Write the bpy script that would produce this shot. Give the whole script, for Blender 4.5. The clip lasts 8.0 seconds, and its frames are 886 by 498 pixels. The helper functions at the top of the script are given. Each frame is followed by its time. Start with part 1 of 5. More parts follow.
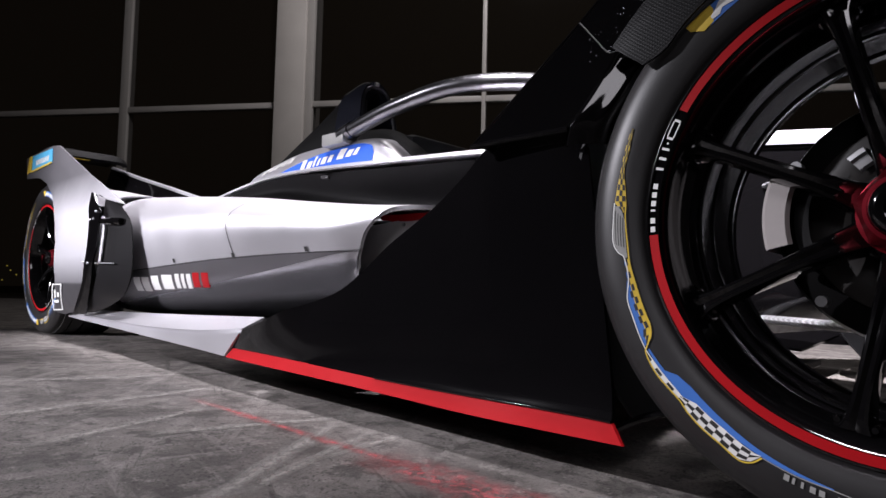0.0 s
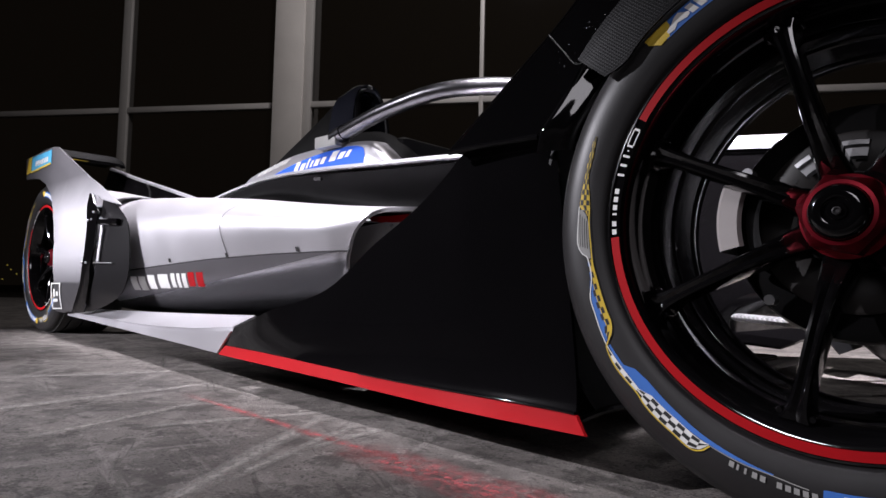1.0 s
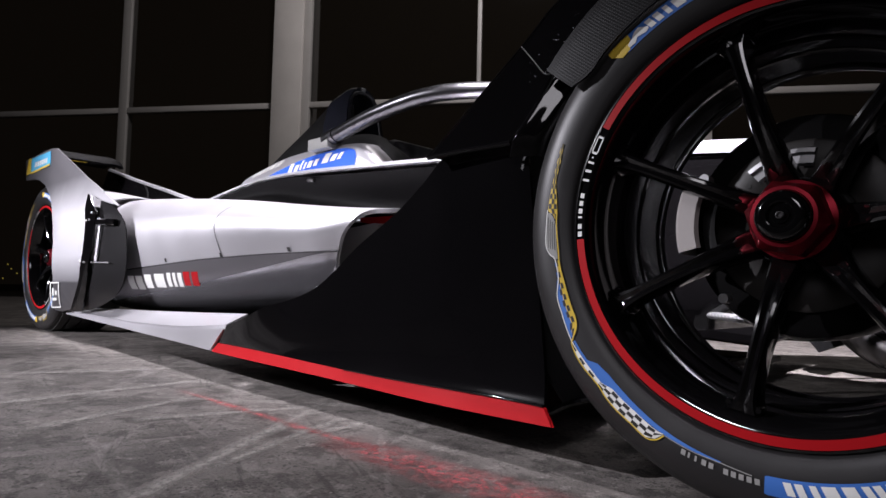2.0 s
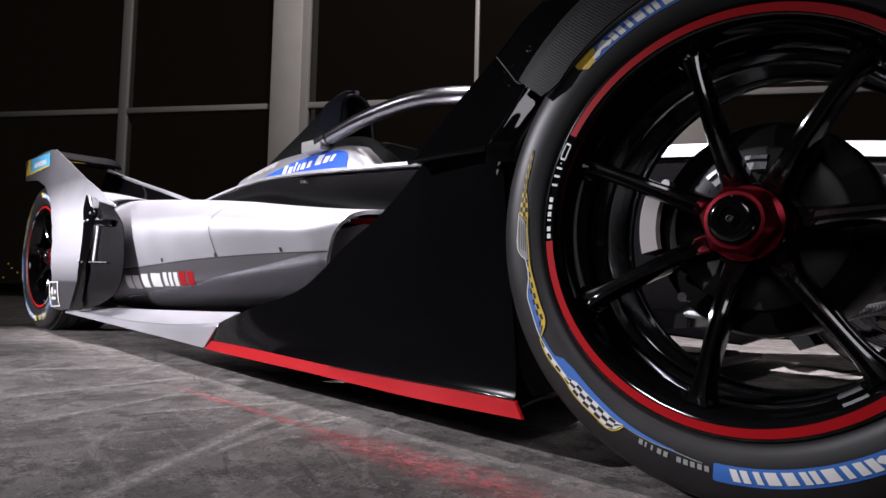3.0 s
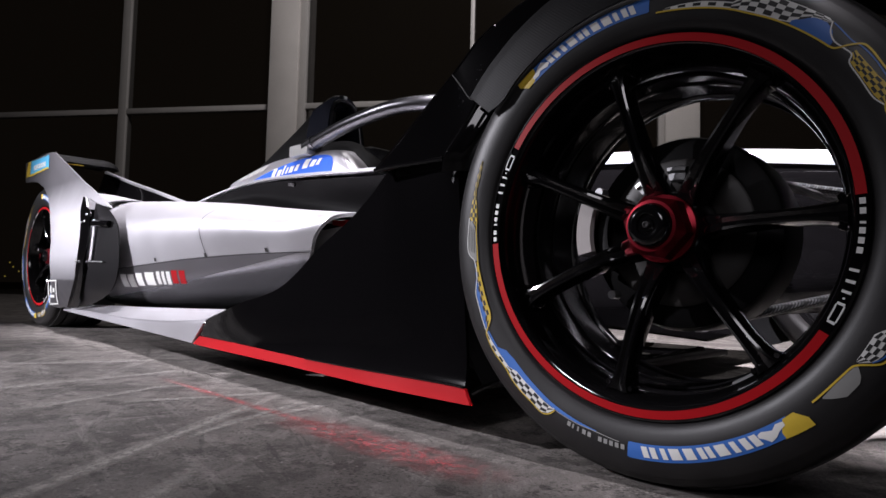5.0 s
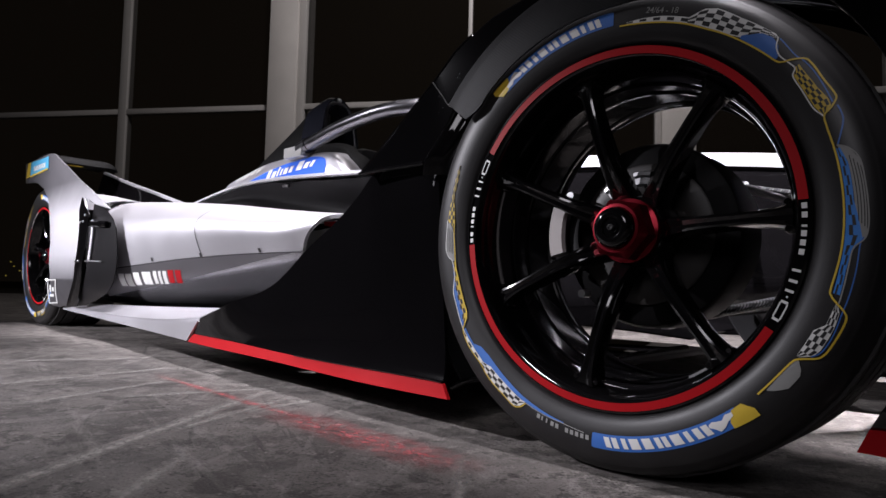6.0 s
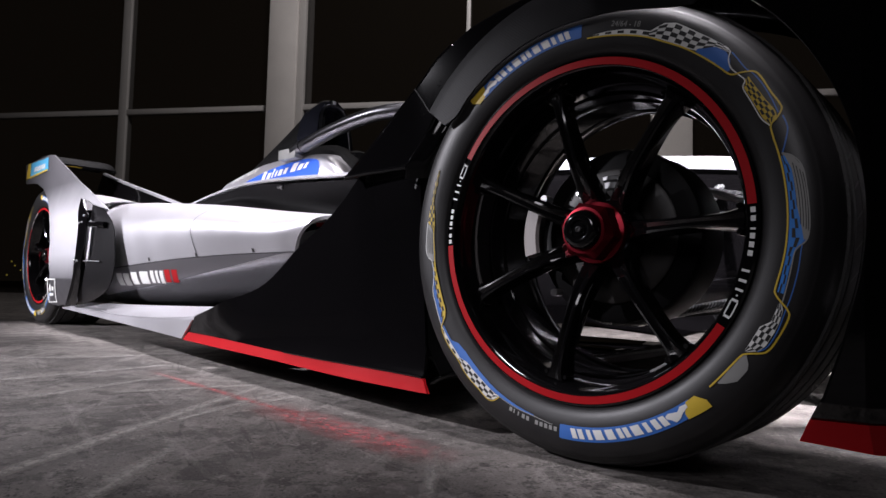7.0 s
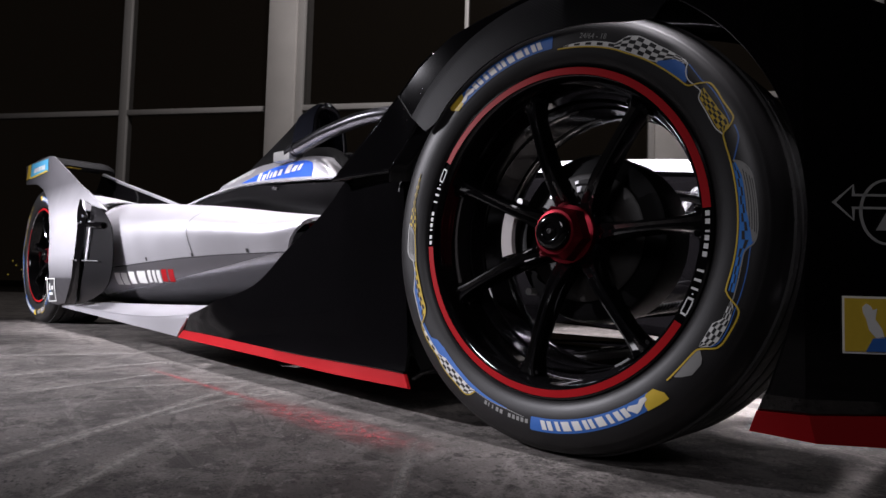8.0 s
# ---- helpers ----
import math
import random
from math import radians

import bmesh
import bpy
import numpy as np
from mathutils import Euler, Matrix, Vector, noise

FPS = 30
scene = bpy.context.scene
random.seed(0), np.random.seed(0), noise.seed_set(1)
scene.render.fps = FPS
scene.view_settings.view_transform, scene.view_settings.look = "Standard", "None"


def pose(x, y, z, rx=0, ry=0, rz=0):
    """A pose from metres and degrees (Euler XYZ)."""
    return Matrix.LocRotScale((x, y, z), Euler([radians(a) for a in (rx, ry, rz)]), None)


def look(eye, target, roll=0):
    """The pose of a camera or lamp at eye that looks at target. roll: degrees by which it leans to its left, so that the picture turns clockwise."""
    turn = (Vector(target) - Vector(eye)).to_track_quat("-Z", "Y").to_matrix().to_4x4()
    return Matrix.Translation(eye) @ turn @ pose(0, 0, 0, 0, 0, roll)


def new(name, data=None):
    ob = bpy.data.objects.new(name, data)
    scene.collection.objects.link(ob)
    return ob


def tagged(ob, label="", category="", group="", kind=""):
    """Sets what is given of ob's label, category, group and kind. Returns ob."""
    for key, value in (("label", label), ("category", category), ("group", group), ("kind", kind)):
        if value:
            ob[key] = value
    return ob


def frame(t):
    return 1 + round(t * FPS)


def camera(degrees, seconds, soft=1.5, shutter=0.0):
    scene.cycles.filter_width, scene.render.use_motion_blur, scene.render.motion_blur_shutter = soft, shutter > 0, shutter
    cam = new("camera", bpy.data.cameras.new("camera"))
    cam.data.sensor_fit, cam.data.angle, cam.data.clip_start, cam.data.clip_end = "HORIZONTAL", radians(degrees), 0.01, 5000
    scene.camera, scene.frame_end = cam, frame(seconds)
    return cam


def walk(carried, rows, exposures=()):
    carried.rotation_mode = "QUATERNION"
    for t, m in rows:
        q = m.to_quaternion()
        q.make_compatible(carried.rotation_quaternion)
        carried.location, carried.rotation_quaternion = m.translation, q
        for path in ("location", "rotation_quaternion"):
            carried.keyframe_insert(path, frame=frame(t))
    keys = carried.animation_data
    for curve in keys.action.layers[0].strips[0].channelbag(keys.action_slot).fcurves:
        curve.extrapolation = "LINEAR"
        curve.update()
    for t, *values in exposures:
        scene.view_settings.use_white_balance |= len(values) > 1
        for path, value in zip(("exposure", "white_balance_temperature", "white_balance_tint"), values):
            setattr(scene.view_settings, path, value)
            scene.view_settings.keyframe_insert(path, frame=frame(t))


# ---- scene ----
from mathutils.bvhtree import BVHTree

cam = camera(69.9, 8.0)
ROWS = [
    (0.0, 0.0890, -0.6985, 0.2342, 3.675, -1.252, 42.963),
    (0.5, 0.1161, -0.7034, 0.2344, 3.643, -1.261, 42.976),
    (1.0, 0.1432, -0.7082, 0.2346, 3.613, -1.271, 42.990),
    (1.5, 0.1704, -0.7129, 0.2348, 3.583, -1.281, 43.007),
    (3.0, 0.2521, -0.7269, 0.2354, 3.503, -1.317, 43.069),
    (3.5, 0.2795, -0.7315, 0.2355, 3.479, -1.330, 43.094),
    (4.0, 0.3069, -0.7360, 0.2357, 3.456, -1.343, 43.121),
    (4.5, 0.3343, -0.7405, 0.2358, 3.434, -1.358, 43.150),
    (6.0, 0.4169, -0.7537, 0.2361, 3.376, -1.405, 43.247),
    (6.5, 0.4445, -0.7579, 0.2361, 3.359, -1.422, 43.284),
    (7.0, 0.4722, -0.7622, 0.2362, 3.344, -1.440, 43.323),
    (7.5, 0.4999, -0.7664, 0.2362, 3.329, -1.458, 43.363),
    (8.0, 0.5277, -0.7705, 0.2362, 3.316, -1.477, 43.406),
]
walk(cam, [(t, pose(x, y, z, 90 + pitch, roll, yaw)) for t, x, y, z, pitch, roll, yaw in ROWS])

# ---- world and lights ----
world = bpy.data.worlds.new("night")
scene.world = world
world.use_nodes = True
world.node_tree.nodes["Background"].inputs[0].default_value = (1.0, 0.74, 0.54, 1)
world.node_tree.nodes["Background"].inputs[1].default_value = 0.0065


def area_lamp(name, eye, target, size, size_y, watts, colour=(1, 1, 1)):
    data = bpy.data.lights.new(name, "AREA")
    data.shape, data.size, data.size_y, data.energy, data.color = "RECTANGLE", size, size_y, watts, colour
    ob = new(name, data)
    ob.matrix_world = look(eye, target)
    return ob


# studio lamps out of view: hard spots beside the tail and over the front wheel, a softbox beside the car, a strip above
# the pod, one added fill near the windows
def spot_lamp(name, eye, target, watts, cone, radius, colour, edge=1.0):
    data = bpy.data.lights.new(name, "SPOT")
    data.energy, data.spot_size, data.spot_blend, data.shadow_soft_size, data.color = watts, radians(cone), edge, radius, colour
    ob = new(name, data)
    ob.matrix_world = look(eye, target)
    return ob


spot_lamp("key_lamp", (-3.45, -2.80, 2.15), (-0.98, 0.10, 0.03), 1350, 30, 0.035, (0.99, 0.965, 1.06))
spot_lamp("tail_lamp", (-3.7, -3.4, 1.1), (-2.6, 0.10, 0.30), 1350, 30, 0.22, (0.99, 0.965, 1.06))
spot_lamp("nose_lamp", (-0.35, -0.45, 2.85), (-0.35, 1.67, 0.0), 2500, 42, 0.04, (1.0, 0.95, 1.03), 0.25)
area_lamp("side_softbox", (0.65, -3.4, 2.0), (0.4, 0.0, 0.38), 1.2, 0.9, 18, (1.0, 0.96, 1.04))
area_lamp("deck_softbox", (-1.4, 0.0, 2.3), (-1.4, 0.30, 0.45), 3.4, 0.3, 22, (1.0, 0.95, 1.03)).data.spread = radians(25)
# unseen fill, added to brighten the columns and window frames
area_lamp("column_fill", (-2.2, 2.6, 5.6), (-4.6, 5.0, 2.6), 1.2, 0.4, 130, (1.0, 0.95, 0.97))


# ---- materials ----
def nodes_of(name):
    m = bpy.data.materials.new(name)
    m.use_nodes = True
    t = m.node_tree
    return m, t, t.nodes["Principled BSDF"]


def paint(name, base, rough=0.4, metal=0.0, coat=0.0, var=0.12, scale=6.0, bump=0.0, fine=180.0, spec=0.5):
    """A surface with colour and roughness that vary at two scales, and a fine relief."""
    m, t, b = nodes_of(name)
    co = t.nodes.new("ShaderNodeTexCoord")
    big, small = t.nodes.new("ShaderNodeTexNoise"), t.nodes.new("ShaderNodeTexNoise")
    big.inputs["Scale"].default_value, small.inputs["Scale"].default_value = scale, fine
    big.inputs["Detail"].default_value, small.inputs["Detail"].default_value = 5, 3
    mix = t.nodes.new("ShaderNodeMix")
    mix.data_type = "RGBA"
    mix.inputs[6].default_value = (*[c * (1 - var) for c in base], 1)
    mix.inputs[7].default_value = (*[min(1, c * (1 + var)) for c in base], 1)
    add = t.nodes.new("ShaderNodeMath")
    add.operation = "MULTIPLY_ADD"
    add.inputs[1].default_value = 0.35
    ramp = t.nodes.new("ShaderNodeMapRange")
    ramp.inputs[3].default_value, ramp.inputs[4].default_value = rough * 0.82, rough * 1.2
    for n in (big, small):
        t.links.new(co.outputs["Object"], n.inputs["Vector"])
    t.links.new(small.outputs[0], add.inputs[0])
    t.links.new(big.outputs[0], add.inputs[2])
    t.links.new(add.outputs[0], mix.inputs[0])
    t.links.new(mix.outputs[2], b.inputs["Base Color"])
    t.links.new(big.outputs[0], ramp.inputs[0])
    t.links.new(ramp.outputs[0], b.inputs["Roughness"])
    b.inputs["Metallic"].default_value = metal
    b.inputs["Coat Weight"].default_value, b.inputs["Coat Roughness"].default_value = coat, 0.06
    b.inputs["Specular IOR Level"].default_value = spec
    if bump:
        bm = t.nodes.new("ShaderNodeBump")
        bm.inputs["Strength"].default_value, bm.inputs["Distance"].default_value = bump, 0.002
        t.links.new(small.outputs[0], bm.inputs["Height"])
        t.links.new(bm.outputs[0], b.inputs["Normal"])
    return m


def weave(name, dark, light, size, rough):
    """Twill carbon weave: two crossing sets of bands with a little relief."""
    m, t, b = nodes_of(name)
    co = t.nodes.new("ShaderNodeTexCoord")
    waves = []
    for turn in (45, -45):
        mp = t.nodes.new("ShaderNodeMapping")
        mp.inputs["Rotation"].default_value = (radians(20), radians(turn), radians(turn))
        w = t.nodes.new("ShaderNodeTexWave")
        w.inputs["Scale"].default_value = 1 / size
        t.links.new(co.outputs["Object"], mp.inputs[0])
        t.links.new(mp.outputs[0], w.inputs[0])
        waves.append(w)
    mul = t.nodes.new("ShaderNodeMath")
    mul.operation = "MULTIPLY"
    mix = t.nodes.new("ShaderNodeMix")
    mix.data_type = "RGBA"
    mix.inputs[6].default_value, mix.inputs[7].default_value = (*dark, 1), (*light, 1)
    t.links.new(waves[0].outputs[1], mul.inputs[0])
    t.links.new(waves[1].outputs[1], mul.inputs[1])
    t.links.new(mul.outputs[0], mix.inputs[0])
    t.links.new(mix.outputs[2], b.inputs["Base Color"])
    b.inputs["Roughness"].default_value = rough
    b.inputs["Specular IOR Level"].default_value = 0.12
    relief = t.nodes.new("ShaderNodeBump")
    relief.inputs["Strength"].default_value, relief.inputs["Distance"].default_value = 0.22, 0.0012
    t.links.new(mul.outputs[0], relief.inputs["Height"])
    t.links.new(relief.outputs[0], b.inputs["Normal"])
    return m


BLACK = paint("gloss_black_paint", (0.0027, 0.0025, 0.0028), 0.042, var=0.2, spec=0.5)
SATIN = paint("satin_black", (0.006, 0.006, 0.0065), 0.42, var=0.25, bump=0.05, spec=0.3)
SILVER = paint("satin_silver_paint", (0.56, 0.55, 0.58), 0.38, metal=0.75, coat=0.0, var=0.05, fine=500)
GRAPHITE = paint("satin_graphite_paint", (0.15, 0.145, 0.155), 0.32, metal=0.6, var=0.06, fine=500)
FLANK = paint("satin_silver_flank", (0.46, 0.45, 0.48), 0.24, metal=0.85, var=0.05, fine=500)
SMOKE = paint("satin_smoke_grey", (0.008, 0.0075, 0.0083), 0.36, metal=0.0, var=0.08, spec=0.15)
CHROME = paint("dark_polished_metal", (0.45, 0.46, 0.49), 0.12, metal=1.0, var=0.1)
GREY = paint("dark_grey_paint", (0.032, 0.030, 0.031), 0.45, metal=0.2, var=0.08)
RED = paint("red_paint", (0.37, 0.007, 0.011), 0.42, var=0.1, spec=0.12)
RED_METAL = paint("red_anodised_metal", (0.22, 0.008, 0.018), 0.34, metal=0.8, var=0.1)
RUBBER = paint("tyre_rubber", (0.012, 0.0112, 0.0115), 0.42, var=0.3, scale=14, bump=0.04, fine=420, spec=0.42)
TREAD = paint("scrubbed_tread_rubber", (0.024, 0.023, 0.0225), 0.75, var=0.4, scale=20, bump=0.4, fine=260)
WHITE = paint("white_print", (0.72, 0.72, 0.70), 0.45, var=0.06)
BLUE = paint("blue_print", (0.035, 0.135, 0.45), 0.45, var=0.12)
YELLOW = paint("yellow_print", (0.62, 0.43, 0.04), 0.45, var=0.12)
ASH = paint("grey_print", (0.26, 0.26, 0.25), 0.5, var=0.1)
INK = paint("black_print", (0.012, 0.012, 0.012), 0.5)
SKY = paint("light_blue_print", (0.09, 0.42, 0.68), 0.4, var=0.1)
SKY_BLUE = paint("bright_blue_print", (0.03, 0.20, 0.62), 0.42, var=0.12)
ROYAL = paint("royal_blue_print", (0.035, 0.12, 0.60), 0.55, var=0.06, spec=0.12)
RIM = paint("gloss_black_rim", (0.003, 0.0028, 0.0031), 0.075, var=0.2, spec=0.7)
BARREL = paint("gloss_black_barrel", (0.006, 0.0058, 0.0062), 0.10, var=0.1, spec=0.05)
STEEL = paint("bare_steel", (0.45, 0.45, 0.46), 0.42, metal=1.0, var=0.1)
TUBE = paint("brushed_titanium", (0.095, 0.094, 0.10), 0.3, metal=1.0, var=0.12, scale=20)
DISC = paint("brown_disc_iron", (0.011, 0.009, 0.008), 0.5, metal=0.0, var=0.25, scale=30)
DUCT = paint("dull_grey_duct", (0.55, 0.53, 0.53), 0.6, var=0.12)
CALIPER = paint("pale_caliper", (0.36, 0.33, 0.32), 0.5, var=0.1)
CARBON = weave("carbon_weave", (0.0022, 0.0021, 0.0024), (0.0045, 0.0044, 0.005), 0.010, 0.45)
CARBON_ROD = weave("carbon_rod_weave", (0.03, 0.03, 0.032), (0.30, 0.30, 0.31), 0.012, 0.3)
COLUMN = paint("fair_faced_concrete", (0.52, 0.49, 0.46), 0.8, var=0.16, scale=3, bump=0.3, fine=60)
FRAME = paint("grey_window_frame", (0.40, 0.38, 0.36), 0.5, var=0.08)
HOOP = paint("gloss_dark_hoop", (0.014, 0.015, 0.021), 0.16, var=0.15, spec=0.45)
COVER = paint("satin_dark_cover", (0.005, 0.0048, 0.0048), 0.7, var=0.15, spec=0.12)
DARK = paint("matt_black_underside", (0.0035, 0.0033, 0.0034), 0.45, var=0.2, spec=0.05)
PLASTER = paint("dark_plaster", (0.05, 0.044, 0.04), 0.85, var=0.15, scale=2, bump=0.2)
OUTSIDE = paint("night_ground", (0.03, 0.028, 0.025), 0.9, var=0.3)


def height_fade():
    """Satin silver that turns graphite grey by height, towards the plate's foot and its winglet."""
    m = SILVER.copy()
    m.name = "silver_height_fade"
    t = m.node_tree
    b = t.nodes["Principled BSDF"]
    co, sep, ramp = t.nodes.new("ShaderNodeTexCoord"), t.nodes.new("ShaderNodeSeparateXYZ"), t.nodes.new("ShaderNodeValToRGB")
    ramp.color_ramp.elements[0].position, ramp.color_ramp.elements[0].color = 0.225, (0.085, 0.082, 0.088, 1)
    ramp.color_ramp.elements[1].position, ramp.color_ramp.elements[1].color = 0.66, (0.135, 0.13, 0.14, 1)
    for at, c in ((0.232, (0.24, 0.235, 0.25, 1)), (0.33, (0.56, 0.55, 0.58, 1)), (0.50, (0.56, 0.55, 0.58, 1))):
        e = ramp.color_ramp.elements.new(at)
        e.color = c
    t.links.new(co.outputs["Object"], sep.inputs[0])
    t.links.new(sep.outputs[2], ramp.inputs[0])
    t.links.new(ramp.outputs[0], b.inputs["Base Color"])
    b.inputs["Metallic"].default_value = 0.45
    return m


PLATE_SILVER = height_fade()


def concrete_floor():
    """Power-floated concrete: cloudy patches, pale scuffs in three directions, dark stains, pits."""
    m, t, b = nodes_of("worn_concrete")
    co = t.nodes.new("ShaderNodeTexCoord")

    def noise_node(scale, detail, stretch=None, turn=0, rough=0.6):
        n = t.nodes.new("ShaderNodeTexNoise")
        n.inputs["Scale"].default_value, n.inputs["Detail"].default_value, n.inputs["Roughness"].default_value = scale, detail, rough
        src = co.outputs["Object"]
        if stretch:
            mp = t.nodes.new("ShaderNodeMapping")
            mp.inputs["Rotation"].default_value[2] = radians(turn)
            mp2 = t.nodes.new("ShaderNodeMapping")
            mp2.inputs["Scale"].default_value = stretch
            t.links.new(src, mp.inputs[0])
            t.links.new(mp.outputs[0], mp2.inputs[0])
            src = mp2.outputs[0]
        t.links.new(src, n.inputs["Vector"])
        return n.outputs[0]

    def ramp(src, a, bb, lo=0.0, hi=1.0):
        r = t.nodes.new("ShaderNodeMapRange")
        for i, v in enumerate((a, bb, lo, hi)):
            r.inputs[i + 1].default_value = v
        t.links.new(src, r.inputs[0])
        return r.outputs[0]

    def mix(fac, a, bb):
        n = t.nodes.new("ShaderNodeMix")
        n.data_type = "RGBA"
        for i, v in ((0, fac), (6, a), (7, bb)):
            if isinstance(v, tuple):
                n.inputs[i].default_value = (*v, 1)
            else:
                t.links.new(v, n.inputs[i])
        return n.outputs[2]

    col = mix(ramp(noise_node(3.6, 9, rough=0.66), 0.40, 0.60), (0.1103, 0.0993, 0.0918), (0.2258, 0.2048, 0.1900))
    col = mix(ramp(noise_node(17, 10, rough=0.78), 0.52, 0.56, 0, 0.75), col, (0.0764, 0.0691, 0.0632))
    col = mix(ramp(noise_node(26, 10, rough=0.8), 0.545, 0.575, 0, 0.6), col, (0.3045, 0.2804, 0.2604))
    for turn, s in ((12, 9.0), (-38, 7.0), (63, 8.0), (-75, 6.0), (40, 5.0)):
        col = mix(ramp(noise_node(s, 6, (0.10, 1.7, 1), turn, 0.62), 0.60, 0.64, 0, 0.36), col, (0.3465, 0.3202, 0.2992))
    col = mix(ramp(noise_node(7.5, 9, (0.15, 2.2, 1), 25, 0.75), 0.60, 0.63, 0, 0.6), col, (0.0382, 0.0344, 0.0315))
    col = mix(ramp(noise_node(8.5, 8, rough=0.7), 0.53, 0.57, 0, 0.55), col, (0.0630, 0.0567, 0.0521))
    fine = noise_node(230, 9, rough=0.82)
    col = mix(ramp(fine, 0.52, 0.57, 0, 0.6), col, (0.0382, 0.0344, 0.0315))
    col = mix(ramp(noise_node(310, 5, rough=0.7), 0.585, 0.62, 0, 0.6), col, (0.2310, 0.2152, 0.2016))
    col = mix(ramp(noise_node(70, 6, rough=0.7), 0.60, 0.64, 0, 0.8), col, (0.0176, 0.0162, 0.0147))

    def chips(scale, lo, hi, where):
        """Scattered small spots: cells near their centres, only in some patches."""
        v = t.nodes.new("ShaderNodeTexVoronoi")
        v.inputs["Scale"].default_value = scale
        v.inputs["Randomness"].default_value = 1.0
        t.links.new(co.outputs["Object"], v.inputs["Vector"])
        m2 = t.nodes.new("ShaderNodeMath")
        m2.operation = "MULTIPLY"
        t.links.new(ramp(v.outputs["Distance"], lo, hi, 1.0, 0.0), m2.inputs[0])
        t.links.new(where, m2.inputs[1])
        return m2.outputs[0]

    col = mix(chips(150, 0.22, 0.34, ramp(noise_node(11, 6, rough=0.7), 0.46, 0.56, 0, 0.85)), col, (0.0294, 0.0265, 0.0242))
    col = mix(chips(95, 0.16, 0.26, ramp(noise_node(13, 6, rough=0.7), 0.50, 0.58, 0, 0.6)), col, (0.3780, 0.3518, 0.3276))
    col = mix(chips(48, 0.12, 0.22, ramp(noise_node(6, 6, rough=0.7), 0.50, 0.60, 0, 0.8)), col, (0.0353, 0.0315, 0.0294))
    t.links.new(col, b.inputs["Base Color"])
    t.links.new(ramp(noise_node(4, 6), 0.3, 0.7, 0.5, 0.85), b.inputs["Roughness"])
    b.inputs["Specular IOR Level"].default_value = 0.3
    bump = t.nodes.new("ShaderNodeBump")
    bump.inputs["Strength"].default_value, bump.inputs["Distance"].default_value = 0.8, 0.004
    t.links.new(fine, bump.inputs["Height"])
    t.links.new(bump.outputs[0], b.inputs["Normal"])
    return m


def smear(name, colour, cover, low=0.42, high=0.62):
    """A floor mark, for worn scuffs and the painted red reflection: colour that breaks up over noise."""
    m, t, b = nodes_of(name)
    co, n = t.nodes.new("ShaderNodeTexCoord"), t.nodes.new("ShaderNodeTexNoise")
    n.inputs["Scale"].default_value, n.inputs["Detail"].default_value, n.inputs["Roughness"].default_value = 60, 10, 0.8
    uv = t.nodes.new("ShaderNodeUVMap")
    sep = t.nodes.new("ShaderNodeSeparateXYZ")
    edge = t.nodes.new("ShaderNodeMath")
    edge.operation = "MULTIPLY"
    r = t.nodes.new("ShaderNodeMapRange")
    r.inputs[1].default_value, r.inputs[2].default_value, r.inputs[4].default_value = low, high, cover
    t.links.new(co.outputs["Object"], n.inputs["Vector"])
    t.links.new(n.outputs[0], r.inputs[0])
    t.links.new(uv.outputs[0], sep.inputs[0])
    t.links.new(sep.outputs[1], edge.inputs[0])
    t.links.new(r.outputs[0], edge.inputs[1])
    t.links.new(edge.outputs[0], b.inputs["Alpha"])
    b.inputs["Base Color"].default_value = (*colour, 1)
    b.inputs["Roughness"].default_value = 0.7
    return m


def glass():
    m, t, b = nodes_of("window_glass")
    b.inputs["Base Color"].default_value = (0.006, 0.005, 0.004, 1)
    b.inputs["Roughness"].default_value = 0.12
    b.inputs["Alpha"].default_value = 0.35
    b.inputs["Specular IOR Level"].default_value = 0.015
    return m


CONCRETE, GLASS = concrete_floor(), glass()
# red light bounced off the car's stripe, put into floor colour
RED_BOUNCE_WIDE = smear("red_bounce_wide", (0.66, 0.15, 0.16), 0.75, 0.44, 0.58)
RED_BOUNCE, PALE_SCUFF = smear("red_bounce", (0.66, 0.14, 0.15), 0.7, 0.40, 0.58), smear("pale_scuff", (0.36, 0.335, 0.31), 0.8, 0.36, 0.54)


# ---- mesh tools ----
def spline(points, n):
    """n points along a Catmull-Rom curve through the given ones."""
    p = np.array(points, float)
    p = np.vstack([2 * p[0] - p[1], p, 2 * p[-1] - p[-2]])
    out = []
    for s in np.linspace(0, len(p) - 3, n):
        i = min(int(s), len(p) - 4)
        u = s - i
        a, b, c, d = p[i:i + 4]
        out.append(0.5 * (2 * b + (c - a) * u + (2 * a - 5 * b + 4 * c - d) * u * u + (3 * b - a - 3 * c + d) * u ** 3))
    return np.array(out)


def grid(p, close_u=False, close_v=False):
    """Vertices and quads of a grid of points (u, v, 3)."""
    nu, nv = p.shape[:2]
    f = [(i * nv + j, ((i + 1) % nu) * nv + j, ((i + 1) % nu) * nv + (j + 1) % nv, i * nv + (j + 1) % nv)
         for i in range(nu if close_u else nu - 1) for j in range(nv if close_v else nv - 1)]
    return [tuple(v) for v in p.reshape(-1, 3)], f


def skin(sections, nu, nv):
    """A grid of points through cross-sections."""
    across = np.array([spline(s, nv) for s in sections])
    return np.array([spline(across[:, j], nu) for j in range(nv)]).transpose(1, 0, 2)


def sheet(sections, nu, nv, thick):
    """A skin through cross-sections, with thickness against its normal."""
    return solid(skin(sections, nu, nv), thick)


